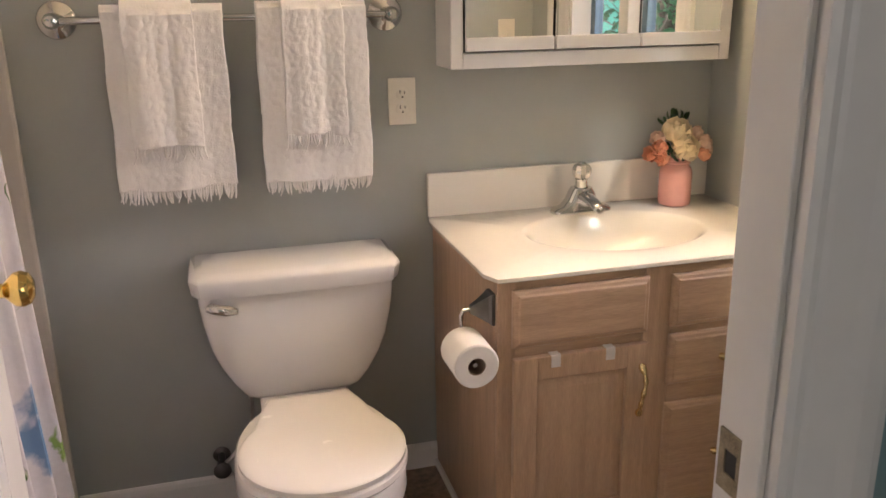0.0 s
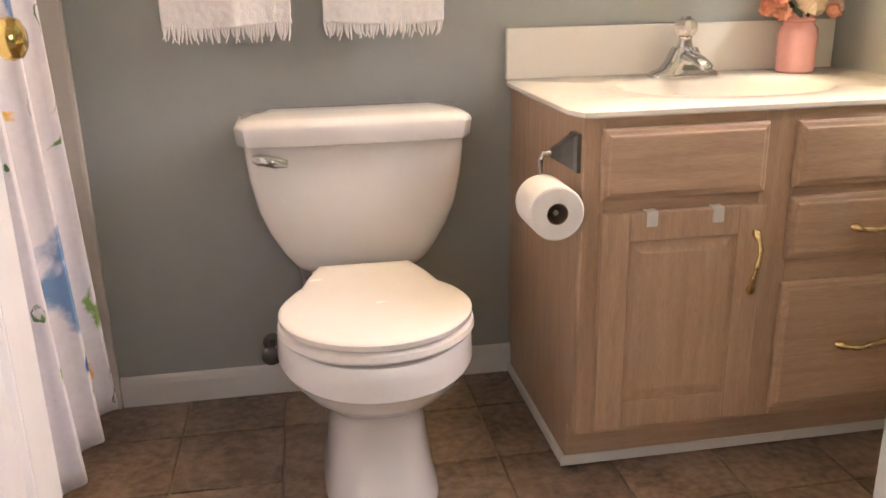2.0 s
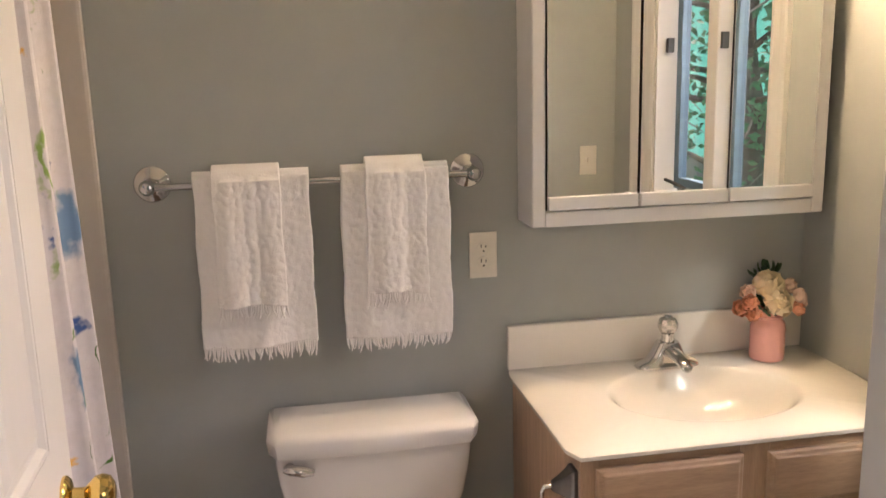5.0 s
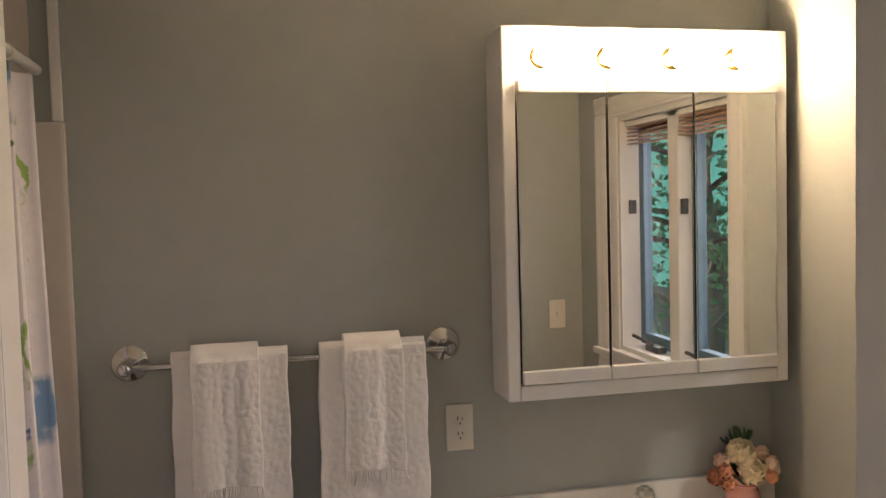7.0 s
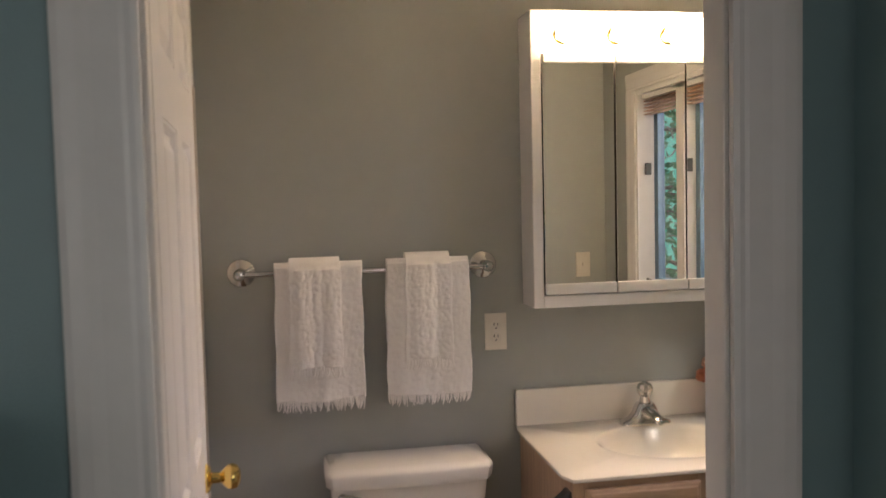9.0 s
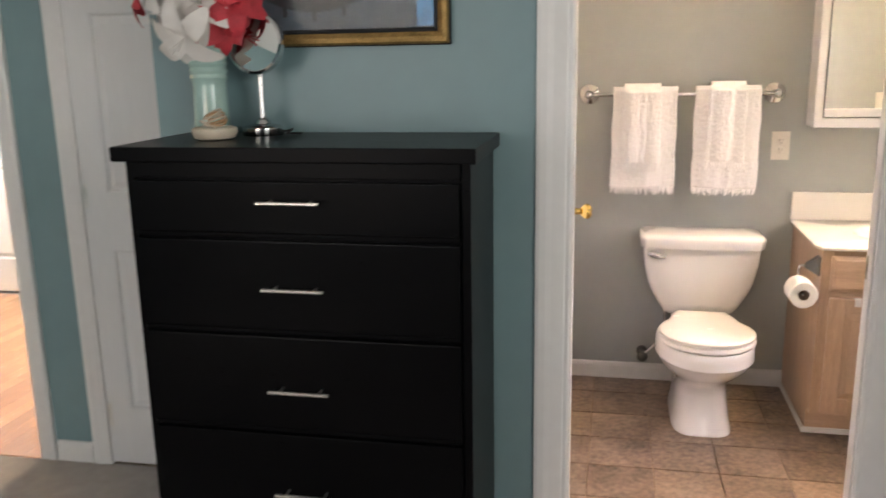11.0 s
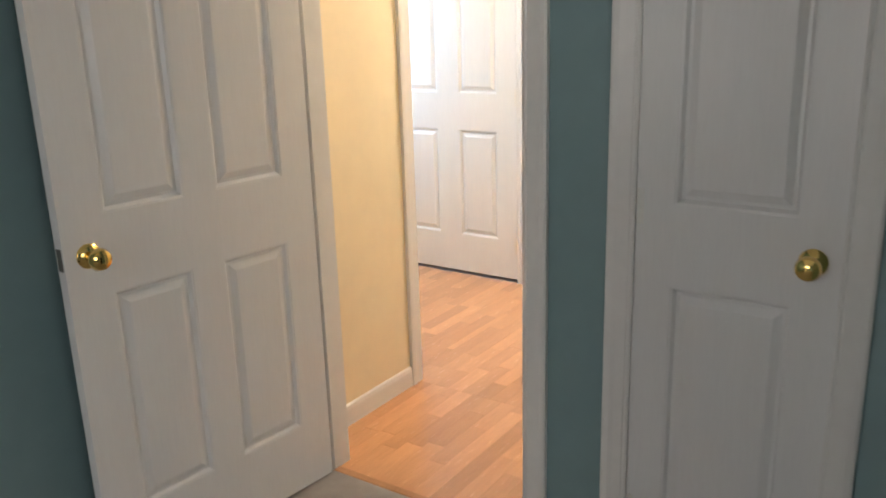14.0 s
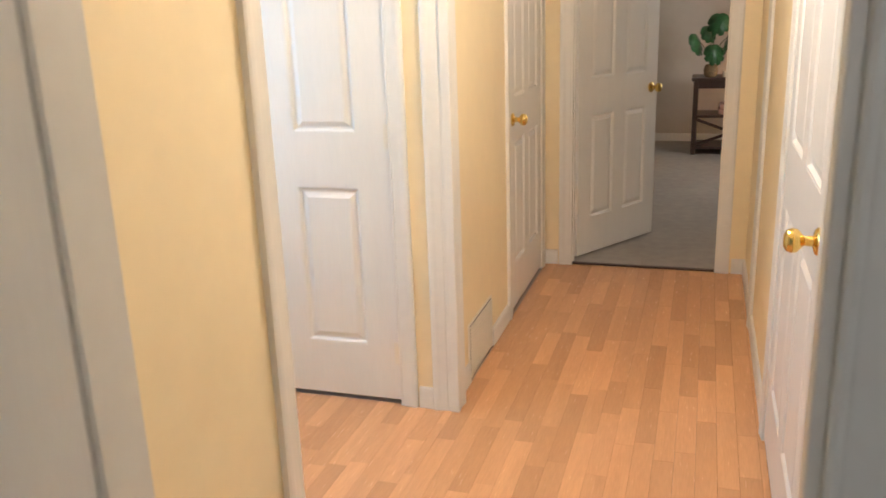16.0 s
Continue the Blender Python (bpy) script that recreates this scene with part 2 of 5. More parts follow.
def add_box(bm, lo, hi, bevel=0.0, seg=2, m=None):
    r = bmesh.ops.create_cube(bm, size=1)
    c = [(a + b) / 2 for a, b in zip(lo, hi)]
    s = [max(b - a, 1e-4) for a, b in zip(lo, hi)]
    bmesh.ops.transform(bm, matrix=Matrix.Translation(c) @ Matrix.Diagonal((*s, 1)), verts=r["verts"])
    vs = r["verts"]
    if bevel:
        es = list({e for v in vs for e in v.link_edges})
        out = bmesh.ops.bevel(bm, geom=es, offset=bevel, segments=seg, affect="EDGES", profile=0.7)
        vs = list({v for f in out["faces"] for v in f.verts} | {v for v in vs if v.is_valid})
    if m is not None:
        bmesh.ops.transform(bm, matrix=m, verts=[v for v in vs if v.is_valid])
    return vs


def box(lo, hi, bevel=0.0, seg=2):
    bm = bmesh.new()
    add_box(bm, lo, hi, bevel, seg)
    return bm


def add_loft(bm, rings, cap=True, closed=True):
    rows = [[bm.verts.new(p) for p in r] for r in rings]
    k = len(rows[0])
    for a, b in zip(rows, rows[1:]):
        for i in range(k if closed else k - 1):
            bm.faces.new((a[i], a[(i + 1) % k], b[(i + 1) % k], b[i]))
    if cap:
        bm.faces.new(rows[0][::-1]), bm.faces.new(rows[-1])
    return rows


def loft(rings, cap=True, closed=True):
    bm = bmesh.new()
    add_loft(bm, rings, cap, closed)
    return bm


def oval(cx, cy, z, a, b, n=2.0, k=40):
    out = []
    for i in range(k):
        t = math.tau * i / k
        c, s = math.cos(t), math.sin(t)
        out.append((cx + a * math.copysign(abs(c) ** (2 / n), c), cy + b * math.copysign(abs(s) ** (2 / n), s), z))
    return out


def add_lathe(bm, profile, k=24, m=None, cap=True):
    """profile: (radius, height) along z, turned by the pose m."""
    rings = [[Vector((r * math.cos(math.tau * i / k), r * math.sin(math.tau * i / k), z)) for i in range(k)] for r, z in profile]
    if m is not None:
        rings = [[m @ p for p in r] for r in rings]
    return add_loft(bm, rings, cap)


def lathe(profile, k=24, m=None, cap=True):
    bm = bmesh.new()
    add_lathe(bm, profile, k, m, cap)
    return bm


def add_tube(bm, pts, r, k=8):
    pts = [Vector(p) for p in pts]
    rr = r if isinstance(r, (list, tuple)) else [r] * len(pts)
    rings = []
    for i, p in enumerate(pts):
        d = (pts[min(i + 1, len(pts) - 1)] - pts[max(i - 1, 0)]).normalized()
        q = d.to_track_quat("Z", "Y").to_matrix()
        rings.append([p + q @ Vector((rr[i] * math.cos(math.tau * j / k), rr[i] * math.sin(math.tau * j / k), 0)) for j in range(k)])
    add_loft(bm, rings)


def tube(pts, r, k=8):
    bm = bmesh.new()
    add_tube(bm, pts, r, k)
    return bm


def arc(p0, p1, p2, n=10):
    p0, p1, p2 = Vector(p0), Vector(p1), Vector(p2)
    return [p0 * (1 - t) ** 2 + p1 * 2 * t * (1 - t) + p2 * t * t for t in (i / n for i in range(n + 1))]


def structure(name, bm, material, label, smooth=False):
    return tagged(link(name, bm, material, smooth=smooth), label, "structure", kind="structure")


def wall(name, axis, p0, p1, a0, a1, low_paint, high_paint, label, openings=(), z1=2.44):
    """A wall whose thickness runs from p0 to p1 along axis, from a0 to a1 along the other; openings: (from, to, sill, head)."""
    bm = bmesh.new()
    cuts = sorted(openings)
    spans, at = [], a0
    for o in cuts:
        spans.append((at, o[0], 0, z1))
        if o[2] > 0:
            spans.append((o[0], o[1], 0, o[2]))
        spans.append((o[0], o[1], o[3], z1))
        at = o[1]
    spans.append((at, a1, 0, z1))
    for s0, s1, b0, b1 in spans:
        if s1 - s0 < 1e-4:
            continue
        if axis == "y":
            add_box(bm, (s0, p0, b0), (s1, p1, b1))
        else:
            add_box(bm, (p0, s0, b0), (p1, s1, b1))
    k = 1 if axis == "y" else 0
    for f in bm.faces:
        f.normal_update()
        f.material_index = 1 if f.normal[k] > 0.5 else 0
        if abs(f.normal[k]) < 0.5:
            f.material_index = 1 if f.calc_center_median()[1 - k] > 1e9 else 0
    ob = structure(name, bm, [low_paint, high_paint], label)
    return ob


def profile_strip(bm, p, along, out, across, length, width, depth):
    """A moulded board: starts at p, runs along, lies across the wall and stands out of it."""
    p, along, out, across = (Vector(v) for v in (p, along, out, across))
    shape = [(0, 0), (0, 0.55), (0.08, 0.7), (0.16, 0.62), (0.22, 0.72), (0.55, 0.85), (0.72, 1.0), (0.9, 1.0), (1, 0.85), (1, 0)]
    rings = [[p + along * s + across * (u * width) + out * (v * depth) for u, v in shape] for s in (0, length)]
    add_loft(bm, rings)


def casing(name, axis, face, out, a0, a1, head, width=0.075, depth=0.017, label="white painted moulded door casing", sides=(1, 1), z0=0.0):
    """Door casing of three moulded boards round an opening a0..a1 on a wall's face; out is +1 or -1 along axis."""
    bm = bmesh.new()
    o = Vector((0, out, 0)) if axis == "y" else Vector((out, 0, 0))
    d = Vector((1, 0, 0)) if axis == "y" else Vector((0, 1, 0))
    base = Vector((0, face, 0)) if axis == "y" else Vector((face, 0, 0))
    up = Vector((0, 0, 1))
    if sides[0]:
        profile_strip(bm, base + d * (a0 + 0.005) + up * z0, up, o, -d, head - z0, width, depth)
    if sides[1]:
        profile_strip(bm, base + d * (a1 - 0.005) + up * z0, up, o, d, head - z0, width, depth)
    profile_strip(bm, base + d * (a0 - width * sides[0]) + up * (head + 0.001), d, o, up, a1 - a0 + width * (sides[0] + sides[1]), width, depth)
    return structure(name, bm, "trim", label)


def jamb(name, axis, p0, p1, a0, a1, head, left_stop=True):
    """The lining of an opening with its stop bead."""
    w = tagged(new(name), "white painted door jamb lining with stop bead", "structure", kind="structure")
    t, q, stop = 0.016, 0.003, 0.008 if left_stop else 0.014
    mid = (p0 + p1) / 2
    for n, lo, hi in (("side_board", (a0, p0 - q, 0), (a0 + t, p1 + q, head)), ("side_board", (a1 - t, p0 - q, 0), (a1, p1 + q, head)), ("head_board", (a0 + t, p0 - q, head - t), (a1 - t, p1 + q, head)),
                      ("stop_bead", (a0 + t, mid - 0.014, 0), (a0 + t + 0.008, mid + 0.014, head - t)), ("stop_bead", (a1 - t - stop, mid - 0.030, 0), (a1 - t, mid - 0.002, head - t))):
        if n == "stop_bead" and lo[0] < (a0 + a1) / 2 and not left_stop:
            continue
        if axis == "x":
            lo, hi = (lo[1], lo[0], lo[2]), (hi[1], hi[0], hi[2])
        part(n, box(lo, hi, 0.0015, 1), "trim", w)
    return w


def baseboard(name, axis, face, out, a0, a1, h=0.085, label="white painted baseboard along the wall"):
    bm = bmesh.new()
    o = Vector((0, out, 0)) if axis == "y" else Vector((out, 0, 0))
    d = Vector((1, 0, 0)) if axis == "y" else Vector((0, 1, 0))
    base = (Vector((0, face, 0)) if axis == "y" else Vector((face, 0, 0)))
    shape = [(0, 0), (0.012, 0), (0.012, h - 0.02), (0.009, h - 0.006), (0.004, h), (0, h)]
    add_loft(bm, [[base + d * a + o * u + Vector((0, 0, v)) for u, v in shape] for a in (a0, a1)])
    return structure(name, bm, "trim", label)


def knob_mesh(side, x, z):
    m = pose(x, 0.0175 * side, z, -90 * side, 0, 0)
    return lathe([(0.031, 0), (0.031, 0.004), (0.026, 0.009), (0.012, 0.013), (0.011, 0.030), (0.017, 0.036), (0.026, 0.045), (0.028, 0.055), (0.024, 0.066), (0.014, 0.072), (0.004, 0.073)], 28, m)


def panel_door(name, label, w, m, h=2.02, columns=2, knob_sides=(1, -1), hinge_side=1, kind="door", knob_z=0.945, stile=0.112, mid=0.10):
    """A six-panel door (or narrow one with a single column): hinged at local x = 0, thickness along y."""
    d = tagged(new(name), label, kind, kind="structure")
    d.matrix_basis = m
    t = 0.0175
    stile = stile if columns == 2 else 0.095
    rails = ((0.008, 0.225), (0.84, 1.04), (1.655, 1.755), (1.915, h))
    bm = bmesh.new()
    add_box(bm, (0.002, -0.0065, 0.01), (w - 0.002, 0.0065, h - 0.002))
    xs = [(0, stile), (w - stile, w)] + ([(w / 2 - mid / 2, w / 2 + mid / 2)] if columns == 2 else [])
    for x0, x1 in xs[:2]:
        add_box(bm, (x0, -t, 0.008), (x1, t, h))
    for z0, z1 in rails:
        add_box(bm, (stile, -t, z0), (w - stile, t, z1))
    for x0, x1 in xs[2:]:
        for (_, z0), (z1, _) in zip(rails, rails[1:]):
            add_box(bm, (x0, -t, z0), (x1, t, z1))
    part("door_slab", bm, "door", d)
    cols = [(stile, w - stile)] if columns == 1 else [(stile, w / 2 - mid / 2), (w / 2 + mid / 2, w - stile)]
    for x0, x1 in cols:
        for (_, z0), (z1, _) in zip(rails, rails[1:]):
            bm = bmesh.new()
            for s in (1, -1):
                def ring(i, y):
                    return [(x0 + i, y * s, z0 + i), (x1 - i, y * s, z0 + i), (x1 - i, y * s, z1 - i), (x0 + i, y * s, z1 - i)]
                add_loft(bm, [ring(0.0, 0.0165), ring(0.006, 0.0155), ring(0.014, 0.0070)], cap=False)
                add_loft(bm, [ring(0.014, 0.0069), ring(0.022, 0.0072), ring(0.040, 0.0150), ring(0.043, 0.0155)], cap=False)
                bm.faces.new([bm.verts.new(p) for p in ring(0.043, 0.0155)])
            bmesh.ops.remove_doubles(bm, verts=bm.verts, dist=1e-5)
            part("panel", bm, "door", d)
    for s in knob_sides:
        part("door_knob", knob_mesh(s, w - 0.062, knob_z), "brass", d, "polished brass round door knob", True)
    if knob_sides:
        part("latch", box((w - 0.001, -0.011, knob_z - 0.028), (w + 0.0015, 0.011, knob_z + 0.028), 0.0005, 1), "dark_nickel", d, "dark metal latch plate")
    for z in (0.20, 1.03, 1.86):
        bm = lathe([(0.0062, z - 0.045), (0.0062, z + 0.045)], 10, pose(-0.004, hinge_side * (t + 0.004), 0))
        add_box(bm, (-0.003, hinge_side * t - 0.001, z - 0.044), (0.022, hinge_side * t + 0.0015, z + 0.044))
        part("hinge", bm, "nickel", d, "satin metal hinge")
    return d

# ---- setting ----
H = 2.44
structure("ceiling", box((-5.7, -5.9, H), (1.2, 7.7, H + 0.1)), "ceiling", "white flat ceiling")
structure("ground", box((-60, -60, -0.5), (60, 60, -0.40)), "bark", "dark ground outside the house")
structure("subfloor", box((-5.7, -5.9, -0.12), (1.2, 7.7, -0.008)), "grout", "brown grout bed and subfloor")
bm = box((-3.96, -5.6, -0.007), (0.05, -1.645, 0.004))
add_box(bm, (-3.96, -1.645, -0.007), (-2.02, -1.199, 0.004))
structure("bedroom_carpet", bm, "carpet", "grey-beige cut pile bedroom carpet, slightly stained")
structure("far_room_carpet", box((-4.7, 2.84, -0.007), (-1.6, 7.43, 0.004), 0.003, 1), "carpet", "grey-beige carpet in the far room")
HB, BB = "hall_paint", "bath_paint"
DOOR_L, DOOR_R = -0.872, -0.127
wall("wall_bath_back", "y", 0, 0.12, -2.02, 0.98, BB, BB, "grey-green painted bathroom wall behind the toilet")
wall("wall_bath_window", "x", 0.86, 0.98, -1.57, 0, BB, BB, "painted bathroom wall with a casement window", [(-1.30, -0.48, 1.08, 2.02)])
wall("wall_bath_door", "y", -1.65, -1.57, -1.85, 0.98, "bed_paint", BB, "painted wall with the bathroom doorway", [(DOOR_L - 0.016, DOOR_R + 0.016, 0, 2.05)])
wall("wall_tub_end", "x", -2.02, -1.85, -1.65, 0, "bed_paint", "surround", "blue-grey painted wall beside the closet door")
wall("wall_closet", "y", -1.20, -1.13, -3.96, -2.02, "bed_paint", HB, "blue-grey painted wall with the hall and closet doors", [(-3.656, -2.889, 0, 2.05), (-2.623, -2.117, 0, 2.05)])
wall("wall_bed_left", "x", -3.96, -3.84, -5.6, -1.20, HB, "bed_paint", "blue-grey painted bedroom wall behind the open door")
wall("wall_bed_window", "y", -5.72, -5.6, -3.96, 0.14, "bed_paint", "bed_paint", "blue-grey painted bedroom window wall", [(-3.45, -1.75, 0.82, 2.08)])
wall("wall_bed_right", "x", 0.05, 0.17, -5.6, -1.65, "bed_paint", "bed_paint", "blue-grey painted bedroom wall with a closed door", [(-4.3, -3.2, 0.85, 2.05), (-2.62, -1.82, 0, 2.05)])
wall("wall_hall_stub", "x", -3.935, -3.815, -1.13, -0.475, HB, HB, "cream yellow painted hall wall")
wall("wall_side_south", "y", -0.595, -0.475, -5.4, -3.935, HB, HB, "cream yellow painted side hall wall")
wall("wall_side_west", "x", -5.52, -5.4, -0.595, 0.98, HB, HB, "cream yellow painted wall with a side window", [(-0.2, 0.7, 0.95, 2.05)])
wall("wall_side_door", "y", 0.868, 0.988, -5.4, -3.86, HB, HB, "cream yellow painted wall with a white door", [(-4.99, -4.058, 0, 2.05)])
wall("wall_hall_left", "x", -4.0, -3.88, 0.988, 2.795, HB, HB, "cream yellow painted hall wall with a closet door", [(1.88, 2.70, 0, 2.05)])
wall("wall_hall_far", "y", 2.795, 2.915, -4.7, -1.6, HB, "beige_paint", "cream yellow painted wall at the end of the hall", [(-3.736, -2.894, 0, 2.05)])
wall("wall_hall_right", "x", -2.76, -2.64, -1.13, 2.795, HB, HB, "cream yellow painted hall wall with a white door", [(-0.056, 0.916, 0, 2.05)])
wall("wall_far_room_back", "y", 7.43, 7.55, -4.7, -1.6, "beige_paint", "beige_paint", "pale beige wall of the far room")
wall("wall_far_room_left", "x", -4.82, -4.7, 2.795, 7.55, "beige_paint", "beige_paint", "pale beige wall of the far room")
wall("wall_far_room_right", "x", -1.6, -1.48, 2.795, 7.55, "beige_paint", "beige_paint", "pale beige wall of the far room", [(4.6, 5.8, 0.9, 2.1)])
wall("wall_closet_back", "y", -0.45, -0.43, -2.64, -2.02, HB, HB, "plain closet wall")

jamb("jamb_bath", "y", -1.65, -1.57, DOOR_L - 0.016, DOOR_R + 0.016, 2.05)
casing("casing_bath_bedroom_side", "y", -1.65, -1, DOOR_L, DOOR_R, 2.034, width=0.095)
casing("casing_bath_inner", "y", -1.57, 1, DOOR_L - 0.008, DOOR_R + 0.008, 2.042, width=0.07, depth=0.013)
jamb("jamb_hall", "y", -1.20, -1.13, -3.656, -2.889, 2.05, False)
casing("casing_hall_bedroom_side", "y", -1.20, -1, -3.64, -2.901, 2.034, width=0.068)
casing("casing_hall_inner", "y", -1.13, 1, -3.64, -2.901, 2.034, width=0.068, sides=(0, 1))
jamb("jamb_closet", "y", -1.20, -1.13, -2.623, -2.117, 2.05)
casing("casing_closet", "y", -1.20, -1, -2.607, -2.133, 2.034, width=0.07)
casing("casing_bed_right", "x", 0.05, -1, -2.604, -1.836, 2.034)
jamb("jamb_side", "y", 0.868, 0.988, -4.99, -4.058, 2.05)
casing("casing_side_door", "y", 0.868, -1, -4.974, -4.074, 2.034, width=0.068)
jamb("jamb_hall_closet", "x", -4.0, -3.88, 1.88, 2.70, 2.05)
casing("casing_hall_closet", "x", -3.88, 1, 1.896, 2.684, 2.034, width=0.068)
jamb("jamb_far", "y", 2.795, 2.915, -3.736, -2.894, 2.05)
casing("casing_far_door", "y", 2.795, -1, -3.72, -2.915, 2.034, width=0.075)
jamb("jamb_hall_right", "x", -2.76, -2.64, -0.056, 0.916, 2.05)
casing("casing_hall_right", "x", -2.76, -1, -0.04, 0.9, 2.034, width=0.07)
# cased opening at the end of the stub wall and the corner by the side door
bm = bmesh.new()
add_box(bm, (-3.945, -0.475, 0), (-3.803, -0.458, H), 0.002, 1)
profile_strip(bm, (-3.815, -0.459, 0), (0, 0, 1), (1, 0, 0), (0, -1, 0), H, 0.068, 0.017)
structure("trim_side_opening", bm, "trim", "white painted casing of the side hall opening")
bm = bmesh.new()
profile_strip(bm, (-3.875, 0.868, 0), (0, 0, 1), (0, -1, 0), (-1, 0, 0), H, 0.07, 0.018)
profile_strip(bm, (-3.86, 0.873, 0), (0, 0, 1), (1, 0, 0), (0, 1, 0), H, 0.075, 0.018)
add_box(bm, (-3.878, 0.849, 0), (-3.842, 0.875, H), 0.003, 1)
structure("trim_hall_corner", bm, "trim", "white painted corner casing in the hall")
bm = bmesh.new()
profile_strip(bm, (-2.76, 1.93, 0), (0, 0, 1), (-1, 0, 0), (0, 1, 0), 2.1, 0.075, 0.02)
structure("trim_hall_right", bm, "trim", "white painted casing on the hall wall")

for n, ax, f, o, a, b in (("back", "y", 0, -1, -0.992, 0.012), ("front", "y", -1.57, 1, -0.03, 0.86), ("right", "x", 0.86, -1, -1.57, -0.6)):
    baseboard("baseboard_bath_" + n, ax, f, o, a, b, 0.078)
for n, ax, f, o, a, b in (("left", "x", -3.84, 1, -5.6, -1.22), ("strip", "y", -1.20, -1, -2.830, -2.680), ("dresser", "y", -1.65, -1, -2.02, -0.967), ("side", "x", -2.02, -1, -1.65, -1.22),
                          ("right", "x", 0.05, -1, -5.6, -2.70), ("window", "y", -5.6, 1, -3.84, 0.02)):
    baseboard("baseboard_bedroom_" + n, ax, f, o, a, b)
for n, ax, f, o, a, b in (("stub", "x", -3.815, 1, -1.13, -0.530), ("side", "y", 0.868, -1, -4.004, -3.947), ("left_a", "x", -3.88, 1, 0.95, 1.118), ("left_b", "x", -3.88, 1, 1.508, 1.83), ("left_c", "x", -3.88, 1, 2.755, 2.795),
                          ("right_a", "x", -2.76, -1, -1.11, -0.12), ("right_b", "x", -2.76, -1, 0.975, 1.93), ("right_c", "x", -2.76, -1, 2.01, 2.795), ("far_l", "y", 2.795, -1, -3.88, -3.797), ("far_r", "y", 2.795, -1, -2.833, -2.76), ("room", "y", 7.43, -1, -4.7, -1.6)):
    baseboard("baseboard_hall_" + n, ax, f, o, a, b)
structure("threshold_hall", box((-3.64, -1.215, 0.0), (-2.905, -1.185, 0.007), 0.003, 1), "laminate", "wooden edge strip between carpet and hall floor")
structure("threshold_far", box((-3.72, 2.800, 0.0), (-2.91, 2.830, 0.009), 0.003, 1), "walnut", "dark wooden edge strip at the far doorway")

# ---- doors ----
panel_door("door_bedroom", "white six-panel door with brass knob, standing open", 0.785, pose(-3.642, -1.236, 0.006, 0, 0, -95.6), hinge_side=-1)
panel_door("door_bathroom", "white six-panel bathroom door with brass knob, standing open", 0.755, pose(-0.889, -1.545, 0.006, 0, 0, 93.0))
panel_door("door_closet", "narrow white panelled closet door with brass knob, closed", 0.47, pose(-2.605, -1.184, 0.006), columns=1, knob_sides=(-1,), hinge_side=-1)
panel_door("door_side", "white six-panel door in the side hall, closed", 0.897, pose(-4.076, 0.884, 0.012, 0, 0, 180), knob_sides=(1,), stile=0.128, mid=0.14)
panel_door("door_hall_closet", "white six-panel hall closet door with brass knob, closed", 0.785, pose(-3.894, 2.682, 0.012, 0, 0, -90), knob_sides=(1,))
panel_door("door_far", "white six-panel door at the hall's end, standing open", 0.76, pose(-3.715, 2.90, 0.012, 0, 0, 59))
panel_door("door_hall_right", "white six-panel hall door with brass knob, closed", 0.937, pose(-2.746, 0.898, 0.012, 0, 0, -90), knob_sides=(-1,), hinge_side=-1)
panel_door("door_bedroom_right", "white six-panel bedroom door, closed", 0.765, pose(0.064, -2.602, 0.006, 0, 0, 90), knob_sides=(1,))
sp = thing("strike_plate", "worn brass strike plate on the bathroom door jamb", "strike plate", pose(DOOR_R, -1.592, 0.955))
bm = bmesh.new()
for lo, hi in (((-0.0025, -0.018, -0.03), (0.0, 0.018, -0.012)), ((-0.0025, -0.018, 0.012), (0.0, 0.018, 0.03)), ((-0.0025, -0.018, -0.012), (0, -0.009, 0.012)), ((-0.0025, 0.009, -0.012), (0, 0.018, 0.012))):
    add_box(bm, lo, hi)
part("plate", bm, "worn_brass", sp)
part("latch_hole", box((-0.0012, -0.009, -0.012), (0.0, 0.009, 0.012)), "black_gap", sp, "dark latch hole")
sp2 = thing("strike_plate", "dark metal strike plate on the bedroom door jamb", "strike plate", pose(-2.9055, -1.185, 0.955))
part("plate", box((-0.0025, -0.018, -0.03), (0, 0.018, 0.03), 0.001, 1), "dark_nickel", sp2)


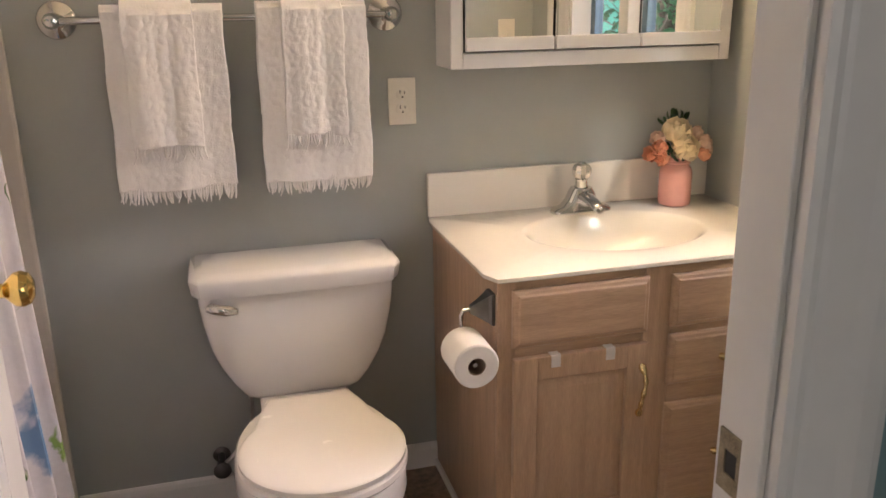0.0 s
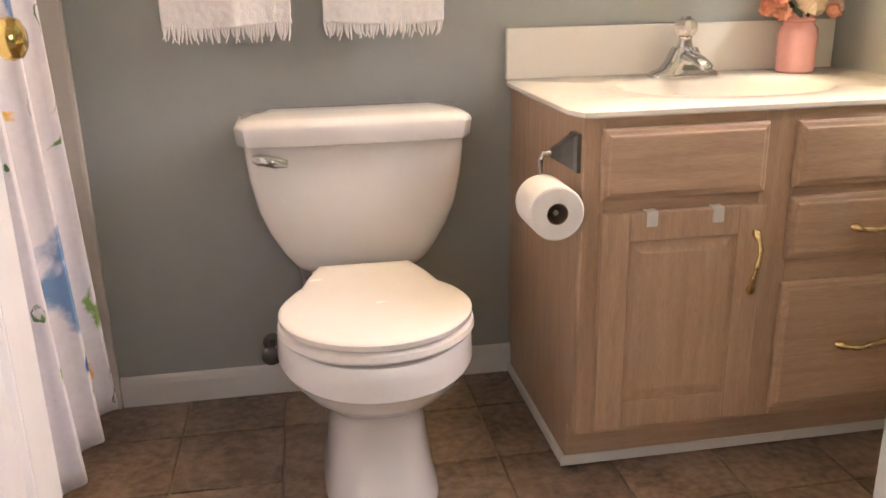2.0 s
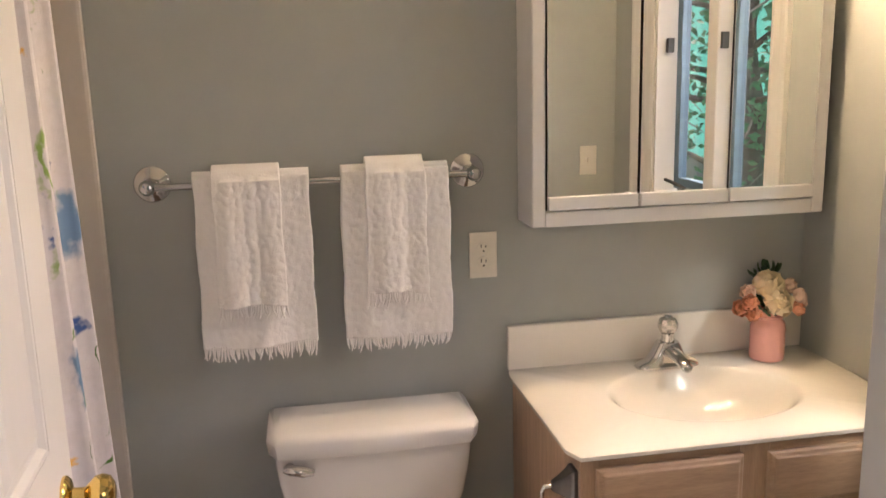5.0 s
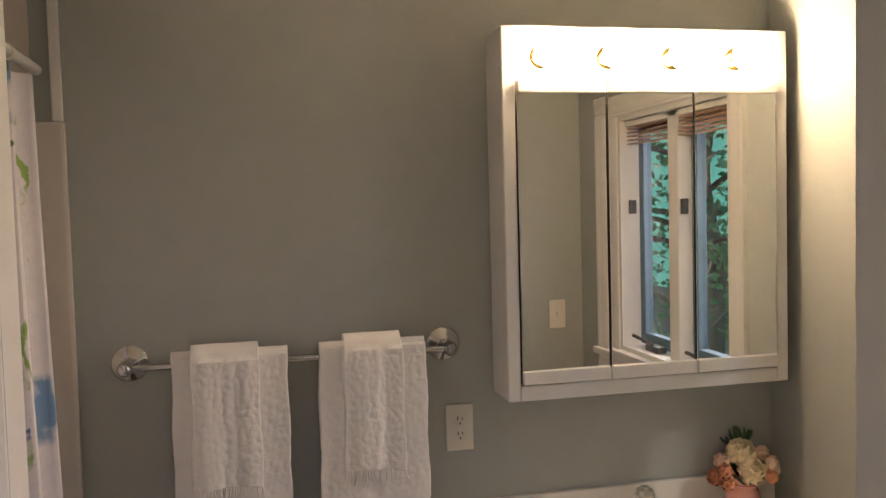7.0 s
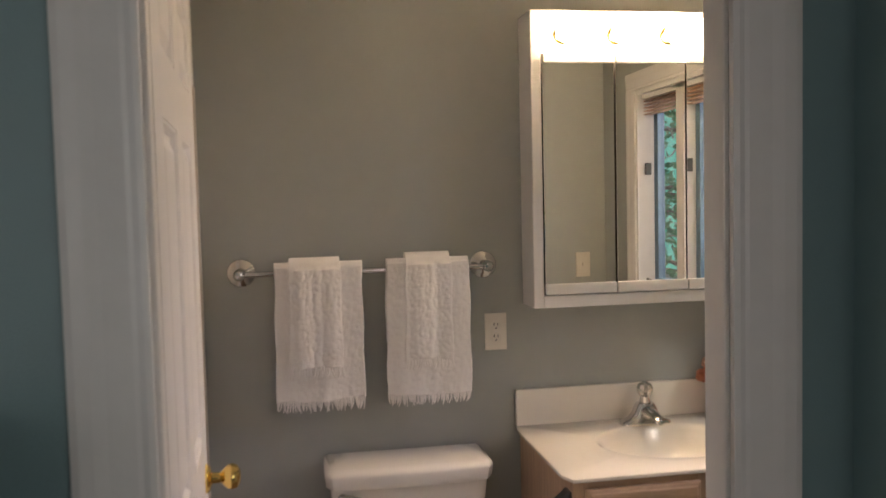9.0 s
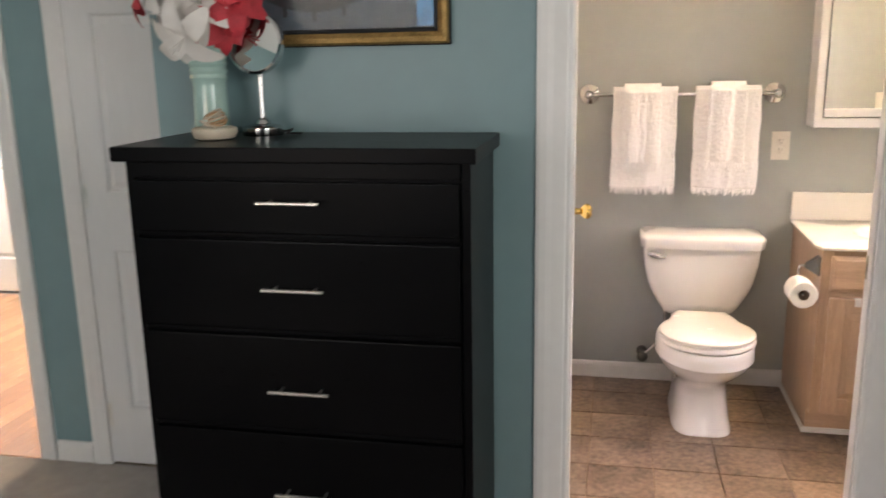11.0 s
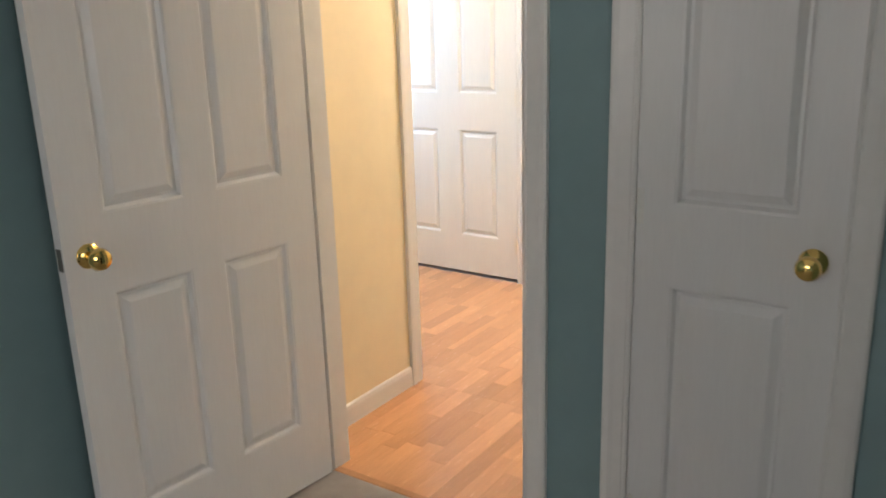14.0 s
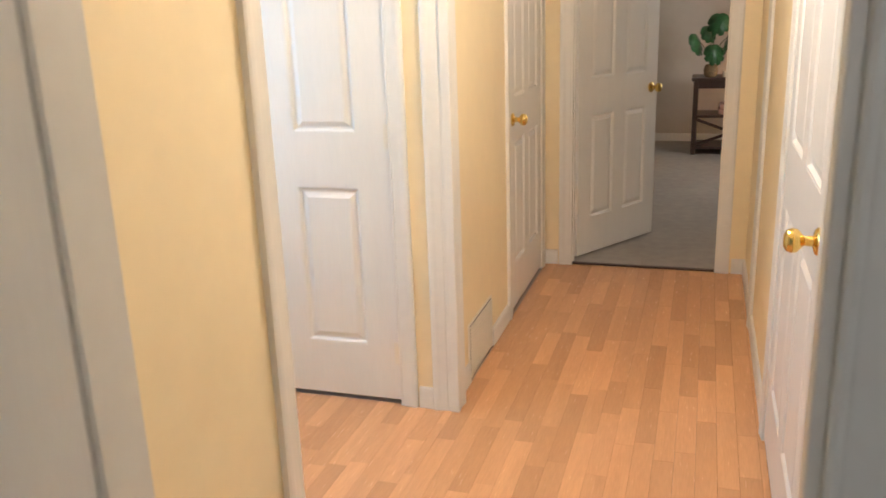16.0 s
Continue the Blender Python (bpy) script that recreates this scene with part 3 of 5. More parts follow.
# ---- windows ----
def casement_window(name, label, axis_x, y0, y1, z0, z1, lights):
    """Casement window in a wall facing along x: white frame, wooden sash, glass, sill and casing."""
    w = tagged(new(name), label, "window", kind="structure")
    bm = bmesh.new()
    xi, xo = axis_x, axis_x + 0.12
    for lo, hi in (((xi - 0.002, y0, z0), (xo, y0 + 0.022, z1)), ((xi - 0.002, y1 - 0.022, z0), (xo, y1, z1)), ((xi - 0.002, y0 + 0.022, z1 - 0.022), (xo, y1 - 0.022, z1)), ((xi - 0.002, y0 + 0.022, z0), (xo, y1 - 0.022, z0 + 0.02))):
        add_box(bm, lo, hi)
    step = (y1 - y0) / lights
    for i in range(1, lights):
        add_box(bm, (xi + 0.02, y0 + step * i - 0.035, z0 + 0.02), (xo, y0 + step * i + 0.035, z1 - 0.022), 0.003, 1)
    part("window_frame", bm, "trim", w)
    bm = bmesh.new()
    for side, yy in ((-1, y0 + 0.004), (1, y1 - 0.004)):
        profile_strip(bm, (xi, yy, z0 - 0.02), (0, 0, 1), (-1, 0, 0), (0, side, 0), z1 - z0 + 0.02, 0.085, 0.018)
    profile_strip(bm, (xi, y0 - 0.081, z1 - 0.004), (0, 1, 0), (-1, 0, 0), (0, 0, 1), y1 - y0 + 0.162, 0.085, 0.018)
    profile_strip(bm, (xi, y0 - 0.081, z0 - 0.024), (0, 1, 0), (-1, 0, 0), (0, 0, -1), y1 - y0 + 0.162, 0.06, 0.015)
    part("window_casing", bm, "trim", w)
    part("window_sill", box((xi - 0.035, y0 - 0.09, z0 - 0.024), (xi + 0.03, y1 + 0.09, z0 + 0.002), 0.005), "trim", w)
    for i in range(lights):
        a, b = y0 + step * i + 0.04, y0 + step * (i + 1) - 0.04
        bm = bmesh.new()
        c, d = z0 + 0.03, z1 - 0.03
        for lo, hi in (((xo - 0.05, a, c), (xo - 0.012, a + 0.04, d)), ((xo - 0.05, b - 0.04, c), (xo - 0.012, b, d)), ((xo - 0.05, a + 0.04, c), (xo - 0.012, b - 0.04, c + 0.045)), ((xo - 0.05, a + 0.04, d - 0.045), (xo - 0.012, b - 0.04, d))):
            add_box(bm, lo, hi, 0.002, 1)
        part("sash", bm, "clad", w, "dark blue-grey window sash")
        pane = part("pane", box((xo - 0.034, a + 0.036, c + 0.04), (xo - 0.030, b - 0.036, d - 0.04)), "pane", w, "clear window glass")
        pane.visible_shadow = False
        bm = box((xi + 0.03, (a + b) / 2 - 0.05, z0 + 0.02), (xi + 0.07, (a + b) / 2 + 0.05, z0 + 0.045), 0.006)
        add_tube(bm, [(xi + 0.04, (a + b) / 2, z0 + 0.045), (xi + 0.02, (a + b) / 2 - 0.02, z0 + 0.06), (xi + 0.0, (a + b) / 2 - 0.09, z0 + 0.075)], 0.007)
        part("crank", bm, "dark_nickel", w, "bronze casement crank handle", True)
        part("sash_lock", box((xi + 0.03, a - 0.012, 1.63), (xi + 0.055, a + 0.008, 1.685), 0.003), "dark_nickel", w, "bronze sash lock")
    return w


casement_window("window_1", "white casement window with dark sashes, closed", 0.86, -1.30, -0.48, 1.08, 2.02, 2)
bl = thing("window_blind", "raised wooden slat blind at the window head", "blind")
for i in range(5):
    part("slat", box((0.885, -1.27, 1.905 + 0.015 * i), (0.925, -0.51, 1.909 + 0.015 * i), 0.001, 1), "oak", bl)
part("head_rail", box((0.88, -1.275, 1.975), (0.93, -0.505, 1.997), 0.002, 1), "trim", bl)
w2 = tagged(new("window_2"), "white bedroom window, closed", "window", kind="structure")
bm = bmesh.new()
for lo, hi in (((-3.45, -5.70, 0.82), (-3.40, -5.61, 2.08)), ((-1.80, -5.70, 0.82), (-1.75, -5.61, 2.08)), ((-2.63, -5.70, 0.87), (-2.57, -5.61, 2.03)), ((-3.40, -5.70, 0.82), (-1.80, -5.61, 0.87)), ((-3.40, -5.70, 2.03), (-1.80, -5.61, 2.08))):
    add_box(bm, lo, hi, 0.003, 1)
part("window_frame", bm, "trim", w2)
for a, b in ((-3.40, -2.63), (-2.57, -1.80)):
    part("pane", box((a, -5.662, 0.87), (b, -5.658, 2.03)), "pane", w2).visible_shadow = False

# ---- bathroom ----
tp = tagged(new("tub_surround"), "beige tub surround edge with tiled wall above", "tub surround", kind="structure")
part("edge_board", box((-1.062, -0.022, 0.0), (-0.994, 0.0, 1.90), 0.008), "surround", tp)
part("upper_trim", box((-1.022, -0.014, 1.902), (-0.998, 0.0, H), 0.004), "trim", tp, "white vertical corner trim")
for i in range(4):
    for j in range(12):
        if j >= 2:
            part("wall_tile", box((-1.85 + 0.2 * i + 0.0015, -0.010, 0.2 * j + 0.0015), (-1.85 + 0.2 * (i + 1) - 0.0135 * (i == 3) - 0.0015, -0.0005, 0.2 * (j + 1) - 0.0015), 0.001, 1), "surround", tp)
tub = thing("bathtub", "beige bathtub behind the shower curtain", "bathtub")
bm = bmesh.new()
rings = [oval(-1.46, -0.77, z, a, b, n, 40) for z, a, b, n in ((0.004, 0.36, 0.735, 9), (0.42, 0.375, 0.745, 9), (0.44, 0.37, 0.742, 9), (0.44, 0.30, 0.66, 5), (0.40, 0.285, 0.64, 4), (0.12, 0.22, 0.52, 3.5))]
add_loft(bm, rings)
part("shell", bm, "surround", tub, "", True)
rod = thing("curtain_rod", "white shower curtain rod across the tub", "curtain rod")
part("rod", tube([(-1.05, -1.57, 2.02), (-1.05, -0.011, 2.02)], 0.0125, 14), "trim", rod, "", True)
cu = thing("shower_curtain", "white shower curtain with blue flowers and green leaves", "shower curtain")
bm = bmesh.new()
uvl = bm.loops.layers.uv.new("uv")
NU, NV = 150, 40
grid = []
for j in range(NV + 1):
    v = j / NV
    row = []
    for i in range(NU + 1):
        u = i / NU
        amp = 0.022 + 0.020 * (1 - v)
        ph = u * math.tau * 8.5 + 0.4 * math.sin(v * 3 + u * 9)
        y = -0.07 - 0.03 * (1 - v) * (1 - u) - 1.35 * u
        y -= 0.05
        row.append(bm.verts.new((-1.045 + amp * math.sin(ph) + (0.045 * (1 - v) ** 2), y + 0.012 * math.cos(ph * 2), 0.085 + v * 1.90 + 0.012 * math.sin(ph) * (1 - v))))
    grid.append(row)
for j in range(NV):
    for i in range(NU):
        f = bm.faces.new((grid[j][i], grid[j][i + 1], grid[j + 1][i + 1], grid[j + 1][i]))
        for lp, (a, b) in zip(f.loops, ((i, j), (i + 1, j), (i + 1, j + 1), (i, j + 1))):
            lp[uvl].uv = (a / NU * 1.9, b / NV * 1.9)
cloth = part("cloth", bm, "curtain", cu, "", True)
so = cloth.modifiers.new("thick", "SOLIDIFY")
so.thickness = 0.0015
bm = bmesh.new()
liner = []
for j in range(13):
    liner.append([bm.verts.new((-1.085 + 0.012 * math.sin(i * 0.9) + 0.01 * (1 - j / 12), -0.035 - 1.40 * i / 70, 0.46 + 1.53 * j / 12)) for i in range(71)])
for a, b in zip(liner, liner[1:]):
    for i in range(70):
        bm.faces.new((a[i], a[i + 1], b[i + 1], b[i]))
part("liner", bm, "plastic", cu, "plain cream curtain liner", True)
for i in range(12):
    part("ring", lathe([(0.016, -0.002), (0.019, 0), (0.016, 0.002), (0.0145, 0)], 16, pose(-1.05, -0.26 - 0.105 * i, 2.016, 90, 0, 0), False), "plastic", cu, "clear plastic ring", True)


def towel(x0, x1, top, bottom, front, name, label, seed):
    """A terry towel folded over the bar, with a twisted fringe along its front hem."""
    rnd = random.Random(seed)
    th = thing(name, label, "towel", None, "towels on the bar")
    bm = bmesh.new()
    cy, r = -0.078, 0.013 + front
    prof = []
    nz = 84
    for i in range(nz + 1):
        prof.append((cy - r, bottom + (top - r - bottom) * i / nz))
    for i in range(1, 12):
        a = math.pi * i / 12
        prof.append((cy - r * math.cos(a), top - r + r * math.sin(a)))
    back = 0.25
    for i in range(13):
        prof.append((cy + r, top - r - back * i / 12))
    cols = 60
    rows = []
    w = x1 - x0
    k1, k2 = rnd.uniform(1.2, 2.2), rnd.uniform(0, 6)
    for i in range(cols + 1):
        u = i / cols
        row = []
        for j, (y, z) in enumerate(prof):
            drop = max(0, top - z) / (top - bottom)
            rib = (0.0024 * noise.noise(Vector((u * w * 85, z * 85, seed))) + 0.0022 * noise.noise(Vector((u * w * 24, z * 4, seed + 9))) + 0.004 * math.exp(-((u - 0.55 - 0.02 * math.sin(z * 40)) / 0.06) ** 2) + 0.002 * math.exp(-((u - 0.2) / 0.07) ** 2)) if j <= nz else 0
            fold = 0.012 * (0.4 + 0.6 * drop) * math.sin(u * math.tau * k1 + k2)
            edge = 0.0018 * math.sin(z * 31 + seed) * (1 if u > 0.5 else -1) * (abs(u - 0.5) * 2) ** 6
            shrink = (u - 0.5) * (-0.018) * (1 - drop)
            sgn = -1 if j <= nz else 1
            row.append(bm.verts.new((x0 + u * w + edge + shrink - 0.012 * drop * (u - 0.3), y + sgn * (rib + 0.5 * fold + 0.003), z + 0.004 * math.sin(u * 5 + seed) * drop)))
        rows.append(row)
    for a, b in zip(rows, rows[1:]):
        for j in range(len(prof) - 1):
            bm.faces.new((a[j], b[j], b[j + 1], a[j + 1]))
    cl = part("cloth", bm, "towel", th, "", True)
    mod = cl.modifiers.new("thick", "SOLIDIFY")
    mod.thickness, mod.offset = 0.011, 0
    bm = bmesh.new()
    n = int(w / 0.0058)
    for i in range(n):
        x = x0 + w * (i + 0.5) / n - 0.012 * ((i + 0.5) / n - 0.3)
        length = rnd.uniform(0.022, 0.036)
        dx, dy = rnd.uniform(-0.010, 0.010), rnd.uniform(-0.006, 0.004)
        y = cy - r - 0.003
        add_tube(bm, [(x, y, bottom + 0.006), (x + dx * 0.3, y + dy * 0.6, bottom - length * 0.5), (x + dx, y + dy, bottom - length)], [0.0032, 0.0028, 0.0014], 5)
    part("fringe", bm, "towel", th, "loose white cotton fringe", True)
    return th


bar = thing("towel_bar", "chrome towel bar with round wall plates", "towel bar")
part("bar", tube([(-0.868, -0.078, 1.322), (-0.112, -0.078, 1.322)], 0.0085, 16), "chrome", bar, "", True)
for x in (-0.877, -0.103):
    bm = lathe([(0.044, 0), (0.044, 0.004), (0.039, 0.010), (0.030, 0.013), (0.026, 0.018), (0.017, 0.022), (0.015, 0.045), (0.018, 0.066), (0.018, 0.085), (0.012, 0.094), (0.003, 0.096)], 30, pose(x, 0, 1.322, 90, 0, 0))
    part("wall_plate", bm, "chrome", bar, "round chrome wall plate", True)
towel(-0.782, -0.498, 1.350, 0.925, 0.0, "bath_towel", "white textured bath towel with fringe over the bar", 3)
towel(-0.738, -0.566, 1.364, 1.030, 0.021, "hand_towel", "white textured hand towel laid over a bath towel", 5)
towel(-0.440, -0.160, 1.352, 0.925, 0.0, "bath_towel", "white textured bath towel with fringe over the bar", 8)
towel(-0.382, -0.222, 1.370, 1.040, 0.021, "hand_towel", "white textured hand towel laid over a bath towel", 12)


def outlet(x, y, z, rz, label, switch=False):
    o = thing("wall_switch" if switch else "outlet", label, "switch" if switch else "outlet", pose(x, y, z, 0, 0, rz))
    part("plate", box((-0.037, -0.006, -0.061), (0.037, 0, 0.061), 0.003), "plastic", o)
    if switch:
        part("toggle", box((-0.005, -0.016, -0.010), (0.005, -0.006, 0.012), 0.002), "plastic", o)
        return o
    for s in (-1, 1):
        bm = lathe([(0.0168, 0.006), (0.0168, 0.0085), (0.016, 0.009)], 24, pose(0, 0, s * 0.0195, 90, 0, 0))
        f = part("socket", bm, "plastic", o, "", True)
        for dx, hh in ((-0.0062, 0.009), (0.0062, 0.007)):
            part("slot", box((dx - 0.0012, -0.0096, s * 0.0195 + 0.001), (dx + 0.0012, -0.0088, s * 0.0195 + 0.001 + hh)), "black_gap", f)
        part("ground_hole", lathe([(0.0026, 0.0088), (0.0026, 0.0096)], 12, pose(0, 0, s * 0.0195 - 0.0075, 90, 0, 0)), "black_gap", f)
    part("screw", lathe([(0.003, 0.006), (0.003, 0.0072), (0.002, 0.0075)], 12, pose(0, 0, 0, 90, 0, 0)), "nickel", o, "", True)
    return o


outlet(-0.065, 0, 1.098, 0, "ivory duplex outlet on the grey-green wall")
outlet(0.74, -1.57, 1.2, 180, "ivory light switch beside the bathroom window", True)

# toilet
to = thing("toilet", "white two-piece toilet with closed round lid", "toilet")
CX = -0.385


def tank_ring(z, hw, yb, yf, k=48):
    cy, hd = (yb + yf) / 2, (yb - yf) / 2
    return oval(CX, cy, z, hw, hd, 7, k)


rings = [tank_ring(z, hw, -0.03, yf) for z, hw, yf in ((0.372, 0.112, -0.150), (0.379, 0.136, -0.172), (0.395, 0.152, -0.184), (0.43, 0.176, -0.194), (0.48, 0.203, -0.201), (0.53, 0.222, -0.206), (0.60, 0.236, -0.210), (0.65, 0.241, -0.213), (0.686, 0.243, -0.214))]
part("tank", loft(rings), "porcelain", to, "", True)


def lid_ring(z, g):
    x0, x1, yb, yf, c = CX - 0.258 - g, CX + 0.258 + g, -0.022 + g * 0.3, -0.232 - g, 0.035
    pts = [(x0, yb), (x0, yf + c), (x0 + c * 0.6, yf)]
    for i in range(1, 16):
        u = i / 16
        pts.append((x0 + c * 0.6 + (x1 - x0 - c * 1.2) * u, yf - 0.010 * math.sin(math.pi * u)))
    pts += [(x1 - c * 0.6, yf), (x1, yf + c), (x1, yb)]
    return [(x, y, z) for x, y in pts]


part("tank_lid", loft([lid_ring(z, g) for z, g in ((0.680, -0.012), (0.682, -0.006), (0.686, -0.004), (0.720, 0.0), (0.728, -0.004), (0.735, -0.016), (0.738, -0.035), (0.740, -0.075))]), "porcelain", to, "", True)
bm = lathe([(0.013, 0), (0.014, 0.006), (0.010, 0.012)], 18, pose(-0.592, -0.212, 0.655, 90, 0, 0))
add_tube(bm, [(-0.606, -0.226, 0.659), (-0.59, -0.229, 0.657), (-0.56, -0.230, 0.650), (-0.535, -0.228, 0.645)], [0.008, 0.013, 0.014, 0.008], 12)
part("flush_lever", bm, "chrome", to, "chrome flush lever", True)


def bowl_ring(z, hw, yb, yf, n=2.3):
    return oval(CX, (yb + yf) / 2, z, hw, (yb - yf) / 2, n, 48)


rings = [bowl_ring(z, hw, yb, yf, n) for z, hw, yb, yf, n in ((0.004, 0.120, -0.10, -0.605, 4), (0.02, 0.118, -0.10, -0.60, 4), (0.06, 0.110, -0.10, -0.578, 3.6), (0.15, 0.103, -0.10, -0.555, 3.2), (0.19, 0.106, -0.10, -0.562, 2.8),
                                                        (0.215, 0.120, -0.11, -0.588, 2.5), (0.245, 0.150, -0.12, -0.635, 2.35), (0.280, 0.176, -0.14, -0.690, 2.2), (0.305, 0.187, -0.16, -0.714, 2.15), (0.314, 0.190, -0.165, -0.719, 2.15),
                                                        (0.320, 0.194, -0.17, -0.724, 2.15), (0.350, 0.192, -0.18, -0.722, 2.15), (0.374, 0.189, -0.19, -0.719, 2.15), (0.380, 0.184, -0.20, -0.714, 2.15))]
part("bowl", loft(rings), "porcelain", to, "", True)
part("bowl_deck", box((CX - 0.115, -0.33, 0.30), (CX + 0.115, -0.05, 0.384), 0.02, 3), "porcelain", to, "", True)


def seat_outline(z, g, yb=-0.27):
    """Round front with straight tapered hinge end."""
    pts = []
    cy, rx, ry = -0.53, 0.183 - g, 0.182 - g
    a0 = radians(130)
    for i in range(41):
        a = -a0 + 2 * a0 * i / 40
        pts.append((CX + rx * math.sin(a), cy - ry * math.cos(a), z))
    tail = [(CX + 0.125 - g, -0.345 - g * 0.2, z), (CX + 0.100 - g, yb - g, z), (CX - 0.100 + g, yb - g, z), (CX - 0.125 + g, -0.345 - g * 0.2, z)]
    return pts + tail


part("seat_ring", loft([seat_outline(z, g) for z, g in ((0.384, 0.004), (0.386, 0.0), (0.392, -0.004), (0.403, -0.002), (0.406, 0.003))]), "seat", to, "", True)
part("seat_lid", loft([seat_outline(z, g) for z, g in ((0.410, 0.004), (0.4115, 0.001), (0.422, 0.0), (0.4245, 0.003), (0.4265, 0.009), (0.428, 0.03), (0.4285, 0.06))]), "seat", to, "", True)
for x, y in ((-0.12, -0.45), (0.12, -0.45), (-0.08, -0.66), (0.08, -0.66)):
    part("seat_bumper", box((CX + x - 0.012, y - 0.008, 0.4035), (CX + x + 0.012, y + 0.008, 0.4105), 0.002, 1), "seat", to)
for s in (-1, 1):
    part("seat_hinge", lathe([(0.012, -0.025), (0.013, 0), (0.012, 0.025)], 14, pose(CX + s * 0.07, -0.262, 0.405, 0, 90, 0)), "seat", to, "", True)
va = thing("supply_valve", "chrome water shut-off valve on the wall", "valve", pose(-0.612, 0, 0.14))
bm = lathe([(0.024, 0.0), (0.024, 0.003), (0.010, 0.008), (0.009, 0.05), (0.014, 0.052), (0.014, 0.075), (0.006, 0.078)], 18, pose(0, 0, 0, 90, 0, 0))
part("body", bm, "dark_nickel", va, "", True)
part("handle", lathe([(0.004, 0), (0.022, 0.004), (0.024, 0.012), (0.018, 0.018), (0.004, 0.02)], 20, pose(0.0, -0.078, 0.0, 90, 0, 0)), "dark_nickel", va, "oval metal handle", True)
part("hose", tube(arc((0.01, -0.062, 0.008), (0.12, -0.05, 0.09), (0.085, -0.10, 0.245)), 0.005, 8), "nickel", va, "braided supply hose", True)

# vanity
VX0, VX1, FY = 0.012, 0.858, -0.548
vb = thing("vanity_cabinet", "pickled oak bathroom vanity cabinet", "cabinet")
boards_of("side_panel", (((VX0, FY + 0.02, 0.108), (VX0 + 0.016, -0.002, 0.765)), ((VX1 - 0.016, -0.49, 0.004), (VX1, -0.002, 0.765))), "oak", vb)
part("side_foot", box((VX0, -0.49, 0.004), (VX0 + 0.016, -0.002, 0.108)), "oak", vb)
part("bottom", box((VX0 + 0.016, -0.53, 0.108), (VX1 - 0.016, -0.002, 0.122)), "oak", vb)
part("back", box((VX0 + 0.016, -0.012, 0.122), (VX1 - 0.016, -0.002, 0.64)), "oak", vb)
boards_of("face_stile", (((VX0, FY, 0.108), (VX0 + 0.042, FY + 0.02, 0.765)), ((0.372, FY, 0.108), (0.445, FY + 0.02, 0.765)), ((VX1 - 0.042, FY, 0.108), (VX1, FY + 0.02, 0.765))), "oak", vb, 0.0015)
for x0, x1 in ((VX0 + 0.042, 0.372), (0.445, VX1 - 0.042)):
    boards_of("face_rail", [((x0, FY + 0.0005, z0), (x1, FY + 0.02, z1)) for z0, z1 in ((0.738, 0.765), (0.578, 0.615), (0.108, 0.14))], "oak_h", vb, 0.0015)
part("face_rail", box((0.445, FY + 0.0005, 0.405), (VX1 - 0.042, FY + 0.02, 0.47), 0.0015, 1), "oak_h", vb)
part("dust_panel", box((VX0 + 0.016, FY + 0.0205, 0.124), (VX1 - 0.016, FY + 0.024, 0.64)), "oak_h", vb)
bm = box((VX0 + 0.001, -0.492, 0.004), (VX1 - 0.016, -0.478, 0.108))
part("toe_kick", bm, "oak_h", vb)


def drawer_front(name, x0, x1, z0, z1, pull):
    bm = bmesh.new()

    def ring(i, y):
        return [(x0 + i, y, z0 + i), (x1 - i, y, z0 + i), (x1 - i, y, z1 - i), (x0 + i, y, z1 - i)]
    add_loft(bm, [ring(0, FY - 0.001), ring(0, FY - 0.010), ring(0.004, FY - 0.014), ring(0.011, FY - 0.0155), ring(0.014, FY - 0.0185), ring(0.018, FY - 0.019)])
    d = part(name, bm, "oak_h", vb)
    if pull:
        brass_pull(d, (x0 + x1) / 2, (z0 + z1) / 2, FY - 0.019, True)
    return d


def brass_pull(parent, x, z, y, flat):
    """An arched antique brass pull with leaf-shaped ends."""
    pts, rs = [], []
    for i in range(21):
        u = i / 20 * 2 - 1
        s = u * 0.066
        lift = 0.022 * max(0, 1 - abs(u) ** 2.6) + 0.003
        wob = 0.005 * math.sin(u * math.pi)
        pts.append((x + s, y - lift, z + wob) if flat else (x + wob, y - lift, z + s))
        rs.append(0.0042 + 0.0055 * math.exp(-((abs(u) - 0.86) / 0.12) ** 2) + 0.003 * math.exp(-(u / 0.10) ** 2) + 0.0025 * math.exp(-((abs(u) - 0.45) / 0.1) ** 2))
    return part("pull", tube(pts, rs, 10), "old_brass", parent, "antique brass pull", True)


drawer_front("false_front", 0.045, 0.378, 0.608, 0.745, False)
drawer_front("drawer_front", 0.438, 0.830, 0.612, 0.742, False)
drawer_front("drawer_front", 0.438, 0.830, 0.463, 0.592, True)
drawer_front("drawer_front", 0.438, 0.830, 0.132, 0.412, True)
bm = bmesh.new()
dx0, dx1, dz0, dz1 = 0.047, 0.382, 0.124, 0.583
for lo, hi in (((dx0, FY - 0.019, dz0), (dx0 + 0.056, FY - 0.001, dz1)), ((dx1 - 0.056, FY - 0.019, dz0), (dx1, FY - 0.001, dz1)), ((dx0 + 0.056, FY - 0.0188, dz0), (dx1 - 0.056, FY - 0.001, dz0 + 0.056)), ((dx0 + 0.056, FY - 0.0188, dz1 - 0.056), (dx1 - 0.056, FY - 0.001, dz1))):
    add_box(bm, lo, hi, 0.003, 2)
vd = part("cabinet_door", bm, "oak", vb, "raised panel oak cabinet door")
bm = bmesh.new()


